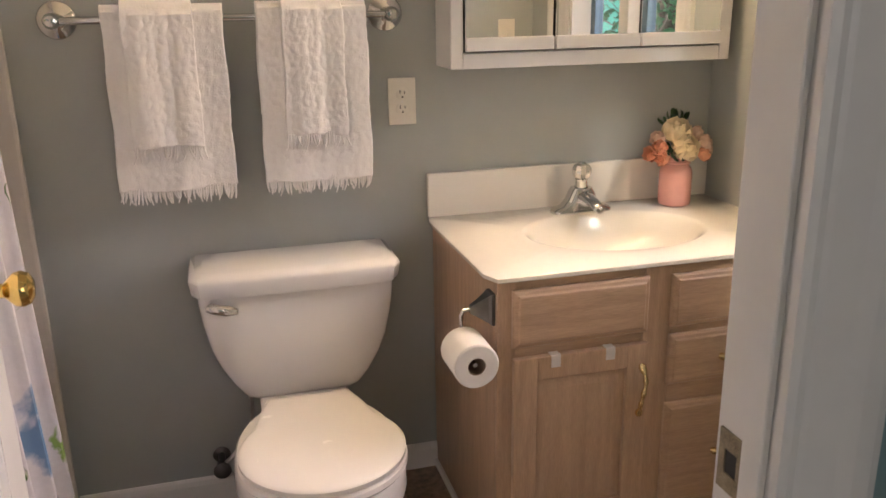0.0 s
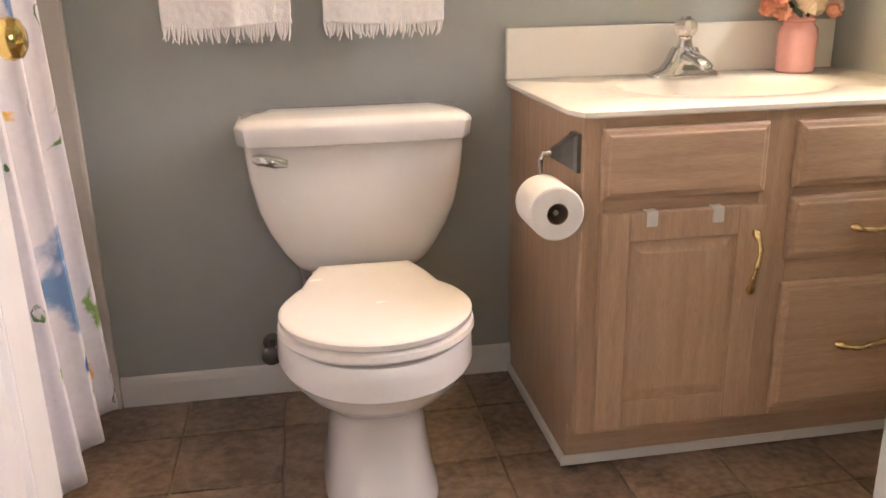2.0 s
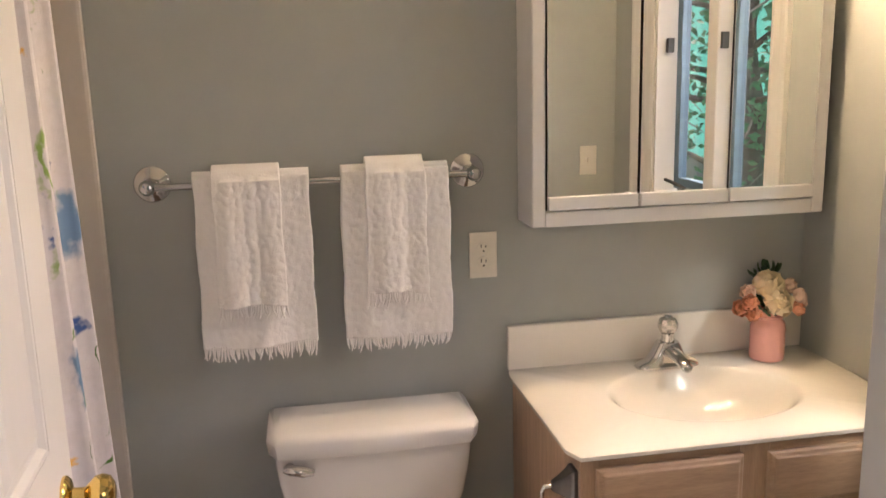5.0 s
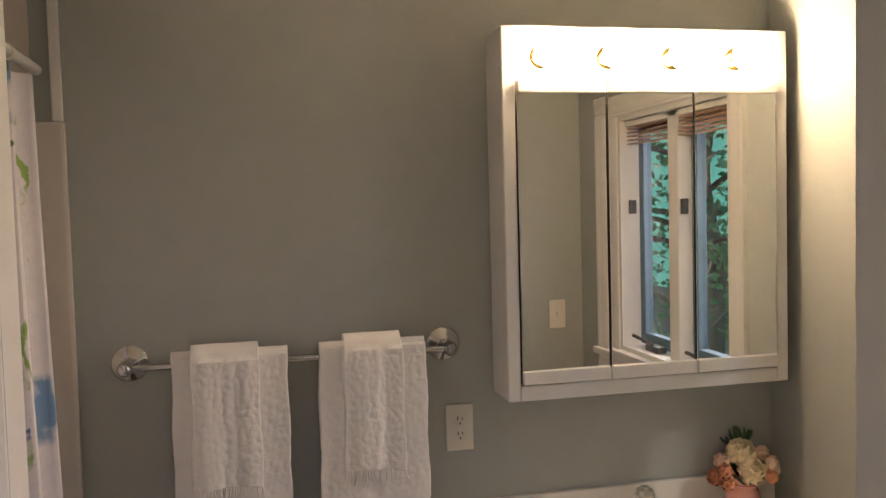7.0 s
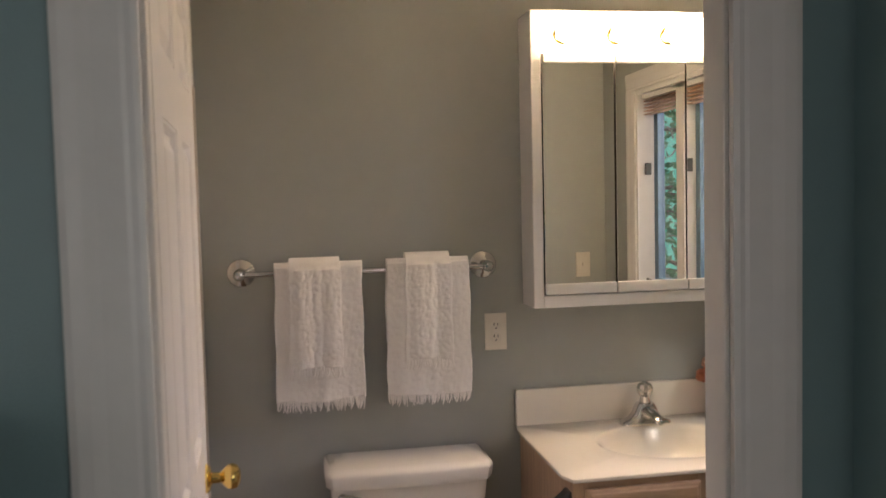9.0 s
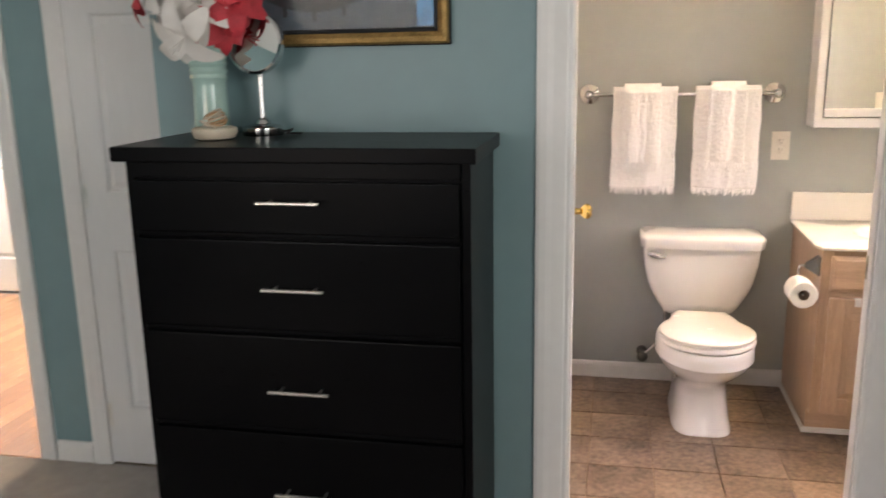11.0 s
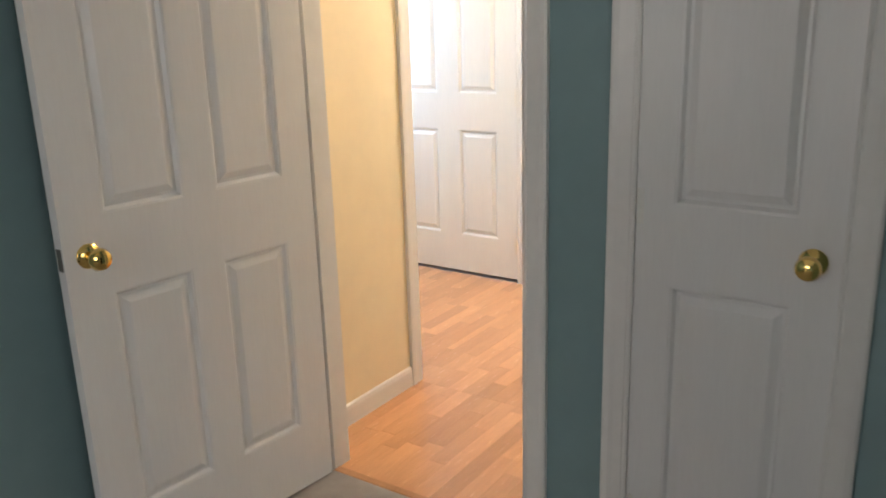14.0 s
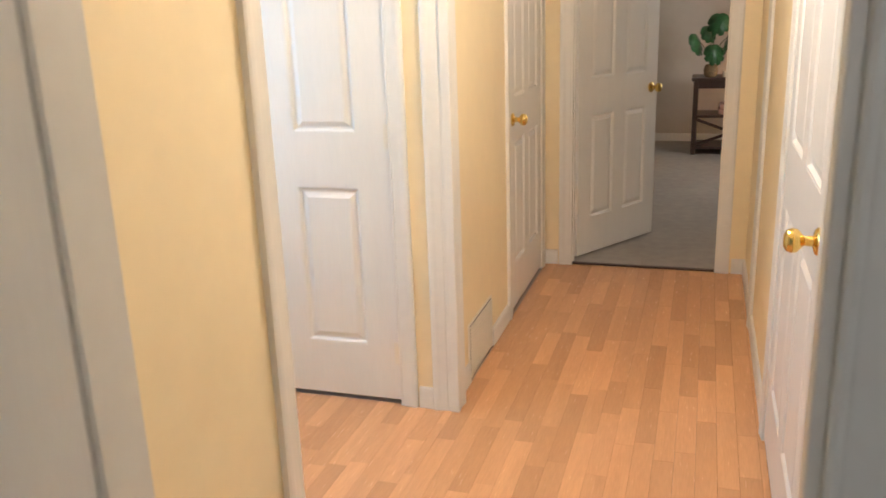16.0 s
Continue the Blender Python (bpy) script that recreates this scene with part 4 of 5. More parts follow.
def pring(i, y):
    return [(dx0 + 0.052 + i, y, dz0 + 0.052 + i), (dx1 - 0.052 - i, y, dz0 + 0.052 + i), (dx1 - 0.052 - i, y, dz1 - 0.052 - i), (dx0 + 0.052 + i, y, dz1 - 0.052 - i)]


add_loft(bm, [pring(0, FY - 0.003), pring(0, FY - 0.007), pring(0.008, FY - 0.008), pring(0.030, FY - 0.016), pring(0.033, FY - 0.0165)])
part("door_panel", bm, "oak", vd)
brass_pull(vd, 0.360, 0.468, FY - 0.019, False)
for x in (0.146, 0.281):
    hk = thing("over_door_hook", "small brushed metal hook over the cabinet door", "hook", pose(x, FY - 0.019, 0.583))
    bm = box((-0.0115, -0.003, -0.028), (0.0115, -0.001, 0.002), 0.0008, 1)
    add_box(bm, (-0.0115, -0.003, 0.0005), (0.0115, 0.019, 0.0025), 0.0005, 1)
    part("strap", bm, "hook_grey", hk)
bm = box((0.0, -0.496, 0.004), (VX1, -0.4925, 0.028), 0.003)
add_box(bm, (0.002, -0.492, 0.004), (0.0115, -0.014, 0.026), 0.003)
structure("trim_vanity", bm, "trim", "white shoe moulding round the vanity base")

ct = thing("countertop", "cream cultured marble vanity top with moulded oval basin", "countertop")
bm = bmesh.new()
X0, X1, Y0, Y1, ZT = -0.010, 0.857, -0.563, -0.001, 0.781
bx, by, ra, rb = 0.425, -0.285, 0.235, 0.175
K = 64
inner = []
for i in range(K):
    a = math.tau * i / K
    inner.append((math.cos(a), math.sin(a)))


def rect_pt(c, s, g=0.0):
    k = min(((X1 - g - bx) if c > 0 else (bx - X0 - g)) / max(abs(c), 1e-6), ((Y1 - g - by) if s > 0 else (by - Y0 - g)) / max(abs(s), 1e-6))
    return (bx + c * k, by + s * k)


rings = [[(*rect_pt(c, s, 0.004), ZT - 0.0155) for c, s in inner], [(*rect_pt(c, s), ZT - 0.0125) for c, s in inner], [(*rect_pt(c, s), ZT - 0.004) for c, s in inner], [(*rect_pt(c, s, 0.006), ZT) for c, s in inner]]
for f, dz in ((1.06, 0.0), (1.03, -0.0015), (0.99, -0.007), (0.95, -0.018), (0.86, -0.045), (0.72, -0.075), (0.5, -0.10), (0.25, -0.115), (0.06, -0.118)):
    rings.append([(bx + ra * f * c, by + rb * f * s, ZT + dz) for c, s in inner])
add_loft(bm, rings, cap=False)
bm.faces.new([bm.verts.new(p) for p in rings[-1]])
part("top", bm, "marble", ct, "", True)
part("backsplash", box((X0 + 0.006, -0.021, ZT - 0.002), (X1, -0.001, 0.901), 0.006, 3), "marble", ct, "", True)
part("drain", lathe([(0.022, 0), (0.022, 0.003), (0.014, 0.002), (0.012, 0.006), (0.002, 0.007)], 24, pose(bx, by, ZT - 0.1175)), "chrome", ct, "chrome drain", True)

fa = thing("faucet", "chrome basin faucet with clear acrylic knob", "faucet", pose(0.418, -0.088, ZT))
bm = bmesh.new()
add_loft(bm, [oval(0, 0, z, a, b, 3.2, 32) for z, a, b in ((0.0, 0.088, 0.032), (0.006, 0.088, 0.032), (0.012, 0.080, 0.030), (0.018, 0.060, 0.029), (0.036, 0.044, 0.028), (0.058, 0.034, 0.027), (0.068, 0.028, 0.024))])
part("base", bm, "chrome", fa, "", True)
part("spout", loft([[(x, y, z) for x, y, z in oval(0, 0, 0, 1, 1, 3, 20)] and [(a * math.cos(math.tau * i / 20), yy, zz + b * math.sin(math.tau * i / 20)) for i in range(20)] for yy, zz, a, b in ((0.0, 0.042, 0.026, 0.020), (-0.04, 0.046, 0.022, 0.016), (-0.085, 0.042, 0.018, 0.012), (-0.118, 0.032, 0.016, 0.010), (-0.124, 0.028, 0.010, 0.006))]), "chrome", fa, "", True)
part("stem", lathe([(0.017, 0.06), (0.019, 0.07), (0.016, 0.085), (0.018, 0.092)], 20), "chrome", fa, "", True)
kn = part("knob", lathe([(0.012, 0.090), (0.022, 0.096), (0.027, 0.108), (0.027, 0.118), (0.022, 0.130), (0.012, 0.135), (0.003, 0.136)], 12), mat("acrylic", (0.86, 0.82, 0.76), 0.12, 0.75, var=0.02), fa, "clear faceted acrylic knob")
part("knob_cap", lathe([(0.011, 0.1345), (0.011, 0.138), (0.003, 0.139)], 16), "chrome", fa, "", True)

tpb = thing("toilet_paper_holder", "dark metal paper holder on the vanity side", "paper holder", pose(VX0, -0.515, 0.697))
bm = bmesh.new()
add_loft(bm, [[(x, y * s, z * s2) for y, z in ((-0.021, -0.037), (0.021, -0.037), (0.021, 0.037), (-0.021, 0.037))] for x, s, s2 in ((0, 1, 1), (-0.008, 1, 1), (-0.014, 0.8, 0.85), (-0.035, 0.45, 0.5), (-0.052, 0.3, 0.25))])
part("bracket", bm, "dark_nickel", tpb)
part("arm", tube([(-0.045, 0, 0.0), (-0.068, 0, 0.0), (-0.072, 0, -0.01), (-0.072, 0, -0.07), (-0.072, -0.006, -0.082), (-0.072, -0.05, -0.088), (-0.072, -0.10, -0.088)], 0.005, 10), "chrome", tpb, "bent chrome arm", True)
roll = thing("toilet_paper", "white toilet paper roll on its holder", "toilet paper", pose(-0.058, -0.62, 0.607, -90, 0, 0))
bm = lathe([(0.020, 0.0), (0.047, 0.0), (0.0505, 0.003), (0.0505, 0.107), (0.047, 0.110), (0.020, 0.110)], 40, None, False)
part("paper", bm, "paper", roll, "", True)
part("core", lathe([(0.0201, 0.001), (0.0201, 0.109), (0.0188, 0.109), (0.0188, 0.001), (0.0201, 0.001)], 28, None, False), "cardboard", roll, "brown cardboard core", True)

# medicine cabinet
mc = thing("medicine_cabinet", "white medicine cabinet with three mirror doors and light strip", "cabinet")
MX0, MX1, MZ0, MZ1, MY = 0.030, 0.818, 1.186, 2.118, -0.140
boards_of("side_panel", (((MX0, MY, MZ0), (MX0 + 0.034, -0.001, MZ1)), ((MX1 - 0.034, MY, MZ0), (MX1, -0.001, MZ1))), "trim", mc, 0.003)
part("bottom_rail", box((MX0 + 0.034, MY + 0.0005, MZ0), (MX1 - 0.034, -0.001, MZ0 + 0.038), 0.003), "trim", mc)
part("top_rail", box((MX0 + 0.034, MY + 0.0005, MZ1 - 0.02), (MX1 - 0.034, -0.001, MZ1), 0.003), "trim", mc)
part("light_panel", box((MX0 + 0.034, -0.105, 1.99), (MX1 - 0.034, -0.001, MZ1 - 0.02)), "trim", mc)
part("back", box((MX0 + 0.034, -0.09, MZ0 + 0.038), (MX1 - 0.034, -0.001, 1.99)), "trim", mc)
# Black block fills the recess as painted shade round the mirror doors.
part("recess_shade", box((MX0 + 0.035, -0.118, MZ0 + 0.039), (MX1 - 0.035, -0.0901, 1.986)), "black_gap", mc, "black block standing for shade behind the mirror doors")
for i, tilt in enumerate((0.9, 0.0, 0.0)):
    w = (MX1 - MX0 - 0.070) / 3
    a = MX0 + 0.035 + i * w
    d = new("mirror_door")
    d.parent = mc
    d.matrix_basis = pose(a + 0.0025, MY - 0.004, 0, 0, 0, tilt)
    dw = w - 0.005
    me = box((0.0, 0, MZ0 + 0.075), (dw, 0.004, 1.955), 0.0008, 1)
    for z0, z1 in ((MZ0 + 0.043, MZ0 + 0.076), (1.954, 1.984)):
        part("door_rail", box((0, -0.010, z0), (dw, 0.006, z1), 0.003), "trim", d, "white metal door rail")
    part("mirror", me, "mirror", d, "mirror glass")
for i in range(4):
    x = MX0 + 0.115 + i * 0.180
    soc = part("lamp_socket", lathe([(0.03, 0), (0.03, 0.006), (0.018, 0.01), (0.016, 0.02)], 20, pose(x, -0.105, 2.048, 90, 0, 0)), "brass", mc, "", True)
    prof = [(0.012, 0.0)] + [(0.036 * math.sin(t), 0.046 - 0.036 * math.cos(t)) for t in [0.4 + 0.27 * k for k in range(11)]]
    bb = part("globe", lathe(prof, 24, pose(x, -0.120, 2.048, 90, 0, 0)), "bulb_glass", mc, "lit round globe bulb", True)

# flowers
def add_petal(bm, m, length, width, curl, n=5):
    rows = []
    for j in range(n + 1):
        v = j / n
        wv = width * math.sin(math.pi * min(1, 0.12 + 0.80 * v)) ** 0.7
        rows.append([bm.verts.new(m @ Vector((wv * u, length * v * math.cos(curl * v), length * v * math.sin(curl * v) + 0.25 * abs(u) ** 2 * width))) for u in (-1, -0.5, 0, 0.5, 1)])
    for a, b in zip(rows, rows[1:]):
        for i in range(4):
            bm.faces.new((a[i], a[i + 1], b[i + 1], b[i]))


def bloom(parent, name, centre, size, direction, material, layers, seed, label):
    """Layered petals round a centre: tight and upright inside, spread outside."""
    rnd = random.Random(seed)
    bm = bmesh.new()
    q = Vector(direction).to_track_quat("Z", "Y").to_matrix().to_4x4()
    base = Matrix.Translation(centre) @ q
    for k in range(layers):
        f = (k + 1) / layers
        n = 4 + 2 * k
        for i in range(n):
            a = 360 * i / n + rnd.uniform(-14, 14) + 31 * k
            tip = 78 - 62 * f + rnd.uniform(-8, 8)
            m = base @ pose(0, 0, 0, 0, 0, a) @ pose(0, 0.10 * size * f, -size * 0.18 * f, tip, 0, 0)
            add_petal(bm, m, size * (0.62 + 0.42 * f), size * (0.36 + 0.20 * f), 0.9)
    return part(name, bm, material, parent, label, True)


def leaf_blades(parent, centre, n, length, spread, seed, material="leaf", label="dark green leaves"):
    rnd = random.Random(seed)
    bm = bmesh.new()
    for i in range(n):
        d = Vector((rnd.uniform(-1, 1) * spread[0], rnd.uniform(-1, 1) * spread[1], rnd.uniform(*spread[2])))
        q = d.to_track_quat("Y", "Z").to_matrix().to_4x4()
        add_petal(bm, Matrix.Translation(Vector(centre) + d * rnd.uniform(0.2, 0.5)) @ q @ pose(0, 0, 0, 0, rnd.uniform(-40, 40), 0), length * rnd.uniform(0.7, 1.2), length * 0.22, 0.5)
    return part("leaves", bm, material, parent, label, True)


vs = thing("flower_jar", "pink painted jar of peach and cream silk flowers", "vase", pose(0.700, -0.105, ZT))
part("jar", lathe([(0.036, 0.0), (0.044, 0.004), (0.046, 0.014), (0.046, 0.092), (0.043, 0.106), (0.036, 0.114), (0.035, 0.119), (0.039, 0.121), (0.039, 0.126), (0.036, 0.128), (0.036, 0.136), (0.038, 0.138), (0.036, 0.141), (0.030, 0.139), (0.030, 0.10)], 32, None, False), "pink_glass", vs, "", True)
bloom(vs, "rose", (-0.004, -0.032, 0.163), 0.056, (-0.12, -0.9, 0.45), "cream_petal", 4, 2, "cream silk rose")
bloom(vs, "rose", (-0.012, 0.0, 0.196), 0.056, (-0.1, -0.6, 0.75), "cream_petal", 4, 4, "cream silk rose")
for k, (x, y, z) in enumerate(((-0.070, -0.03, 0.168), (-0.085, -0.01, 0.150), (-0.060, -0.03, 0.138), (-0.060, 0.0, 0.188))):
    bloom(vs, "small_blossom", (x, y, z), 0.033, (-0.6, -0.6, 0.4), "coral_petal" if k != 3 else "peach_petal", 3, 20 + k, "coral silk blossom")
for k, (x, y, z) in enumerate(((0.064, -0.02, 0.175), (0.080, 0.0, 0.152), (0.062, -0.02, 0.140), (0.055, 0.01, 0.195))):
    bloom(vs, "small_blossom", (x, y, z), 0.030, (0.6, -0.6, 0.4), "coral_petal" if k == 2 else "peach_petal", 3, 40 + k, "peach silk blossom")
leaf_blades(vs, (0.01, 0.04, 0.215), 16, 0.036, (0.085, 0.03, (0.01, 0.05)), 7)
leaf_blades(vs, (0, 0.0, 0.135), 16, 0.04, (0.08, 0.06, (-0.01, 0.03)), 9)

# ---- bedroom ----
dr = thing("dresser", "tall black five-drawer dresser with slim metal handles", "dresser")
DX0, DX1, DYF, DYB = -1.903, -1.072, -2.032, -1.668
boards_of("side_panel", (((DX0, DYF + 0.012, 0.005), (DX0 + 0.02, DYB, 1.266)), ((DX1 - 0.02, DYF + 0.012, 0.005), (DX1, DYB, 1.266))), "black_wood", dr, 0.001)
part("back_panel", box((DX0 + 0.02, DYB - 0.008, 0.06), (DX1 - 0.02, DYB, 1.228)), "black_wood", dr)
part("plinth", box((DX0 + 0.02, DYF + 0.022, 0.005), (DX1 - 0.02, DYF + 0.036, 0.065)), "black_wood", dr)
part("front_frame", box((DX0 + 0.02, DYF + 0.022, 0.065), (DX1 - 0.02, DYF + 0.032, 1.228)), "black_wood", dr)
part("top", box((-1.922, -2.052, 1.268), (-1.055, -1.662, 1.303), 0.004, 2), "black_wood", dr)
part("top_moulding", box((DX0 + 0.021, DYF + 0.004, 1.229), (DX1 - 0.021, -1.668, 1.268), 0.003, 2), "black_wood", dr)
for z0, z1, zh in ((1.092, 1.222, 1.178), (0.858, 1.083, 0.973), (0.606, 0.849, 0.720), (0.334, 0.597, 0.448), (0.075, 0.325, 0.200)):
    bm = box((DX0 + 0.023, DYF, z0), (DX1 - 0.023, DYF + 0.02, z1), 0.003, 2)
    add_box(bm, (DX0 + 0.023, DYF - 0.004, z0), (DX1 - 0.023, DYF + 0.004, z0 + 0.012), 0.002, 1)
    f = part("drawer_front", bm, "black_wood", dr)
    bm = box((-1.562, DYF - 0.034, zh - 0.0035), (-1.409, DYF - 0.026, zh + 0.0035), 0.0015, 1)
    for x in (-1.535, -1.437):
        add_tube(bm, [(x, DYF - 0.027, zh), (x, DYF + 0.001, zh)], 0.0035, 8)
    part("handle", bm, "nickel", f, "slim brushed metal bar handle")

pf = thing("framed_picture", "framed print in an aged gold frame above the dresser", "picture")
PX0, PX1, PZ0, PZ1 = -1.86, -1.182, 1.528, 2.03
bm = bmesh.new()


def frame_ring(g, y):
    return [(PX0 + g, y, PZ0 + g), (PX1 - g, y, PZ0 + g), (PX1 - g, y, PZ1 - g), (PX0 + g, y, PZ1 - g)]


add_loft(bm, [frame_ring(0, -1.651), frame_ring(0, -1.672), frame_ring(0.006, -1.679), frame_ring(0.018, -1.676), frame_ring(0.030, -1.668), frame_ring(0.036, -1.664)], cap=False)
part("frame", bm, "gold", pf)
bm = bmesh.new()
add_loft(bm, [frame_ring(0, -1.673), frame_ring(-0.003, -1.668), frame_ring(-0.003, -1.655)], cap=False)
add_loft(bm, [frame_ring(0.030, -1.6685), frame_ring(0.034, -1.671), frame_ring(0.041, -1.663)], cap=False)
part("frame_edge", bm, "art_dark", pf, "blackened frame edges")
part("print", box((PX0 + 0.036, -1.660, PZ0 + 0.036), (PX1 - 0.036, -1.653, PZ1 - 0.036)), "art_pale", pf, "pale grey-blue print")
bm = bmesh.new()
pcx, pcz = (PX0 + PX1) / 2 - 0.02, PZ0 + 0.34
for i in range(40):
    a0, a1 = math.pi + math.pi * i / 40, math.pi + math.pi * (i + 1) / 40
    r0, r1 = 0.215, 0.255
    pts = [(pcx + r * 1.05 * math.cos(a), -1.6608, pcz + r * math.sin(a)) for a, r in ((a0, r0), (a1, r0), (a1, r1), (a0, r1))]
    bm.faces.new([bm.verts.new(p) for p in pts])
for i in range(9):
    a = math.pi * (1.12 + 0.095 * i)
    x, z = pcx + 0.262 * 1.05 * math.cos(a), pcz + 0.262 * math.sin(a)
    add_box(bm, (x - 0.006, -1.6612, z - 0.016), (x + 0.006, -1.6602, z + 0.010))
add_loft(bm, [[(pcx + r * math.cos(math.tau * i / 40), y, pcz + 0.02 + r * 0.85 * math.sin(math.tau * i / 40)) for i in range(40)] for r, y in ((0.16, -1.6604), (0.158, -1.6610), (0.005, -1.6611))])
part("blue_edge", box((PX1 - 0.085, -1.6609, PZ0 + 0.045), (PX1 - 0.042, -1.6602, PZ0 + 0.26)), "art_blue", pf, "blue strip in the print")
part("dark_arch", bm, "art_dark", pf, "dark arched shape in the print")
pg = part("picture_glass", box((PX0 + 0.034, -1.6646, PZ0 + 0.034), (PX1 - 0.034, -1.6626, PZ1 - 0.034)), "picture_pane", pf, "clear picture glass")
pg.visible_shadow = False

tv = thing("flower_vase", "pale aqua glass vase of white and red lilies", "vase", pose(-1.800, -1.765, 1.303))
prof = [(0.042, 0.0), (0.048, 0.004), (0.047, 0.02), (0.044, 0.08), (0.043, 0.13)]
for i in range(10):
    prof.append((0.0445 + 0.0035 * (i % 2) + 0.0006 * i, 0.14 + 0.009 * i))
prof += [(0.053, 0.24), (0.058, 0.262), (0.055, 0.262), (0.049, 0.235), (0.040, 0.12)]
part("vase", lathe(prof, 32, None, False), "aqua_glass", tv, "", True)


def lily(parent, c, d, size, material, seed, label):
    rnd = random.Random(seed)
    bm = bmesh.new()
    base = Matrix.Translation(c) @ Vector(d).to_track_quat("Z", "Y").to_matrix().to_4x4()
    for i in range(6):
        m = base @ pose(0, 0, 0, 0, 0, 60 * i + rnd.uniform(-8, 8)) @ pose(0, 0, 0, 42 + rnd.uniform(-10, 10), 0, 0)
        add_petal(bm, m, size, size * 0.27, -0.9, 7)
    for i in range(5):
        e = base @ Vector((0.012 * math.cos(i * 1.3), 0.012 * math.sin(i * 1.3), size * 0.6))
        add_tube(bm, [base.translation, e], 0.0015, 5)
    part("lily", bm, material, parent, label, True)


for i, (c, d) in enumerate((((-0.06, -0.04, 0.31), (-0.5, -0.8, 0.1)), ((0.02, -0.05, 0.33), (0.1, -0.9, 0.2)), ((-0.02, -0.07, 0.25), (-0.1, -0.7, -0.5)), ((-0.10, -0.03, 0.37), (-0.7, -0.5, 0.4)), ((0.0, -0.02, 0.40), (0.0, -0.5, 0.8)))):
    lily(tv, c, d, 0.105, "white_petal", 60 + i, "white silk lily")
for i, (c, d) in enumerate((((0.10, -0.03, 0.33), (0.5, -0.7, 0.1)), ((0.12, 0.0, 0.38), (0.7, -0.4, 0.4)), ((-0.16, -0.01, 0.36), (-0.8, -0.3, 0.3)), ((0.06, -0.02, 0.27), (0.5, -0.6, -0.2)))):
    lily(tv, c, d, 0.085, "red_petal", 80 + i, "red silk lily")
leaf_blades(tv, (0, 0, 0.27), 14, 0.09, (0.12, 0.08, (0.02, 0.12)), 91)

mm = thing("makeup_mirror", "chrome tabletop makeup mirror on a round base", "mirror", pose(-1.668, -1.742, 1.303, 0, 0, -7))
part("base", lathe([(0.052, 0.0), (0.054, 0.004), (0.053, 0.020), (0.046, 0.026), (0.020, 0.030), (0.014, 0.042), (0.007, 0.046)], 36), "chrome", mm, "", True)
part("stem", lathe([(0.0075, 0.04), (0.0075, 0.150), (0.010, 0.152), (0.010, 0.160)], 18), "chrome", mm, "", True)
hd = part("mirror_rim", lathe([(0.070, -0.012), (0.077, -0.010), (0.079, 0.0), (0.077, 0.010), (0.071, 0.013), (0.069, 0.009), (0.069, -0.009), (0.070, -0.012)], 44, pose(0, -0.01, 0.232, 82, 0, 0), False), "chrome", mm, "", True)
part("mirror_glass", lathe([(0.0695, 0.004), (0.0695, 0.008), (0.001, 0.0082)], 44, pose(0, -0.01, 0.232, 82, 0, 0)), "mirror", mm, "round mirror glass", True)
part("mirror_back", lathe([(0.0695, -0.009), (0.0695, 0.003)], 44, pose(0, -0.01, 0.232, 82, 0, 0)), "dark_nickel", mm)
part("cable", tube([(0.04, 0.02, 0.006), (0.07, 0.02, 0.012), (0.085, 0.0, 0.016), (0.075, -0.012, 0.006), (0.095, 0.03, 0.003)], 0.003, 8), "black_gap", mm, "black power cable", True)
ds = thing("trinket_dish", "small cream ceramic dish heaped with brown jewellery", "dish", pose(-1.748, -1.858, 1.303))
part("dish", lathe([(0.040, 0.0), (0.050, 0.004), (0.056, 0.016), (0.056, 0.026), (0.050, 0.030), (0.03, 0.028), (0.004, 0.027)], 36), "ceramic", ds, "", True)
for i in range(7):
    rnd = random.Random(300 + i)
    r = rnd.uniform(0.020, 0.030)
    m = pose(rnd.uniform(-0.016, 0.016), rnd.uniform(-0.014, 0.014), 0.036 + 0.0045 * i, rnd.uniform(-35, 35), rnd.uniform(-35, 35), 0)
    part("bangle", lathe([(r - 0.0025, 0), (r, 0.0025), (r + 0.0025, 0), (r, -0.0025), (r - 0.0025, 0)], 28, m, False), "shells" if i % 2 else "ceramic", ds, "", True)

bd = thing("bed", "black wooden bed footboard standing on the carpet", "bed")
part("footboard_post", box((-3.11, -2.90, 0.004), (-3.04, -2.83, 0.60), 0.006), "black_wood", bd)
part("footboard", box((-3.10, -4.3, 0.10), (-3.055, -2.90, 0.58), 0.006), "black_wood", bd)

# ---- hall ----
vt = thing("floor_vent", "cream louvred return air vent low on the wall", "vent", pose(-3.88, 1.119, 0.0))
part("frame", box((0, 0.0, 0.004), (0.004, 0.385, 0.245), 0.001, 1), "plastic", vt)
# Dark backing sheet paints the shade seen between the slats.
part("slot_shade", box((0.0042, 0.018, 0.018), (0.0048, 0.372, 0.236)), "dark_nickel", vt, "dark sheet standing in for shade between the louvres")
for i in range(14):
    bm = bmesh.new()
    add_box(bm, (0.0045, 0.018, 0.020 + i * 0.0155), (0.010, 0.372, 0.028 + i * 0.0155))
    part("slat", bm, "plastic", vt)
hl = thing("ceiling_light", "round white glass hall ceiling light, lit", "ceiling light", pose(-3.2, 0.35, H))
part("dome", lathe([(0.15, -0.004), (0.15, -0.03), (0.13, -0.065), (0.08, -0.09), (0.005, -0.1)], 32), "shade", hl, "", True).visible_shadow = False
part("ring", lathe([(0.152, 0.0), (0.158, -0.012), (0.152, -0.022)], 32), "brass", hl, "", True)

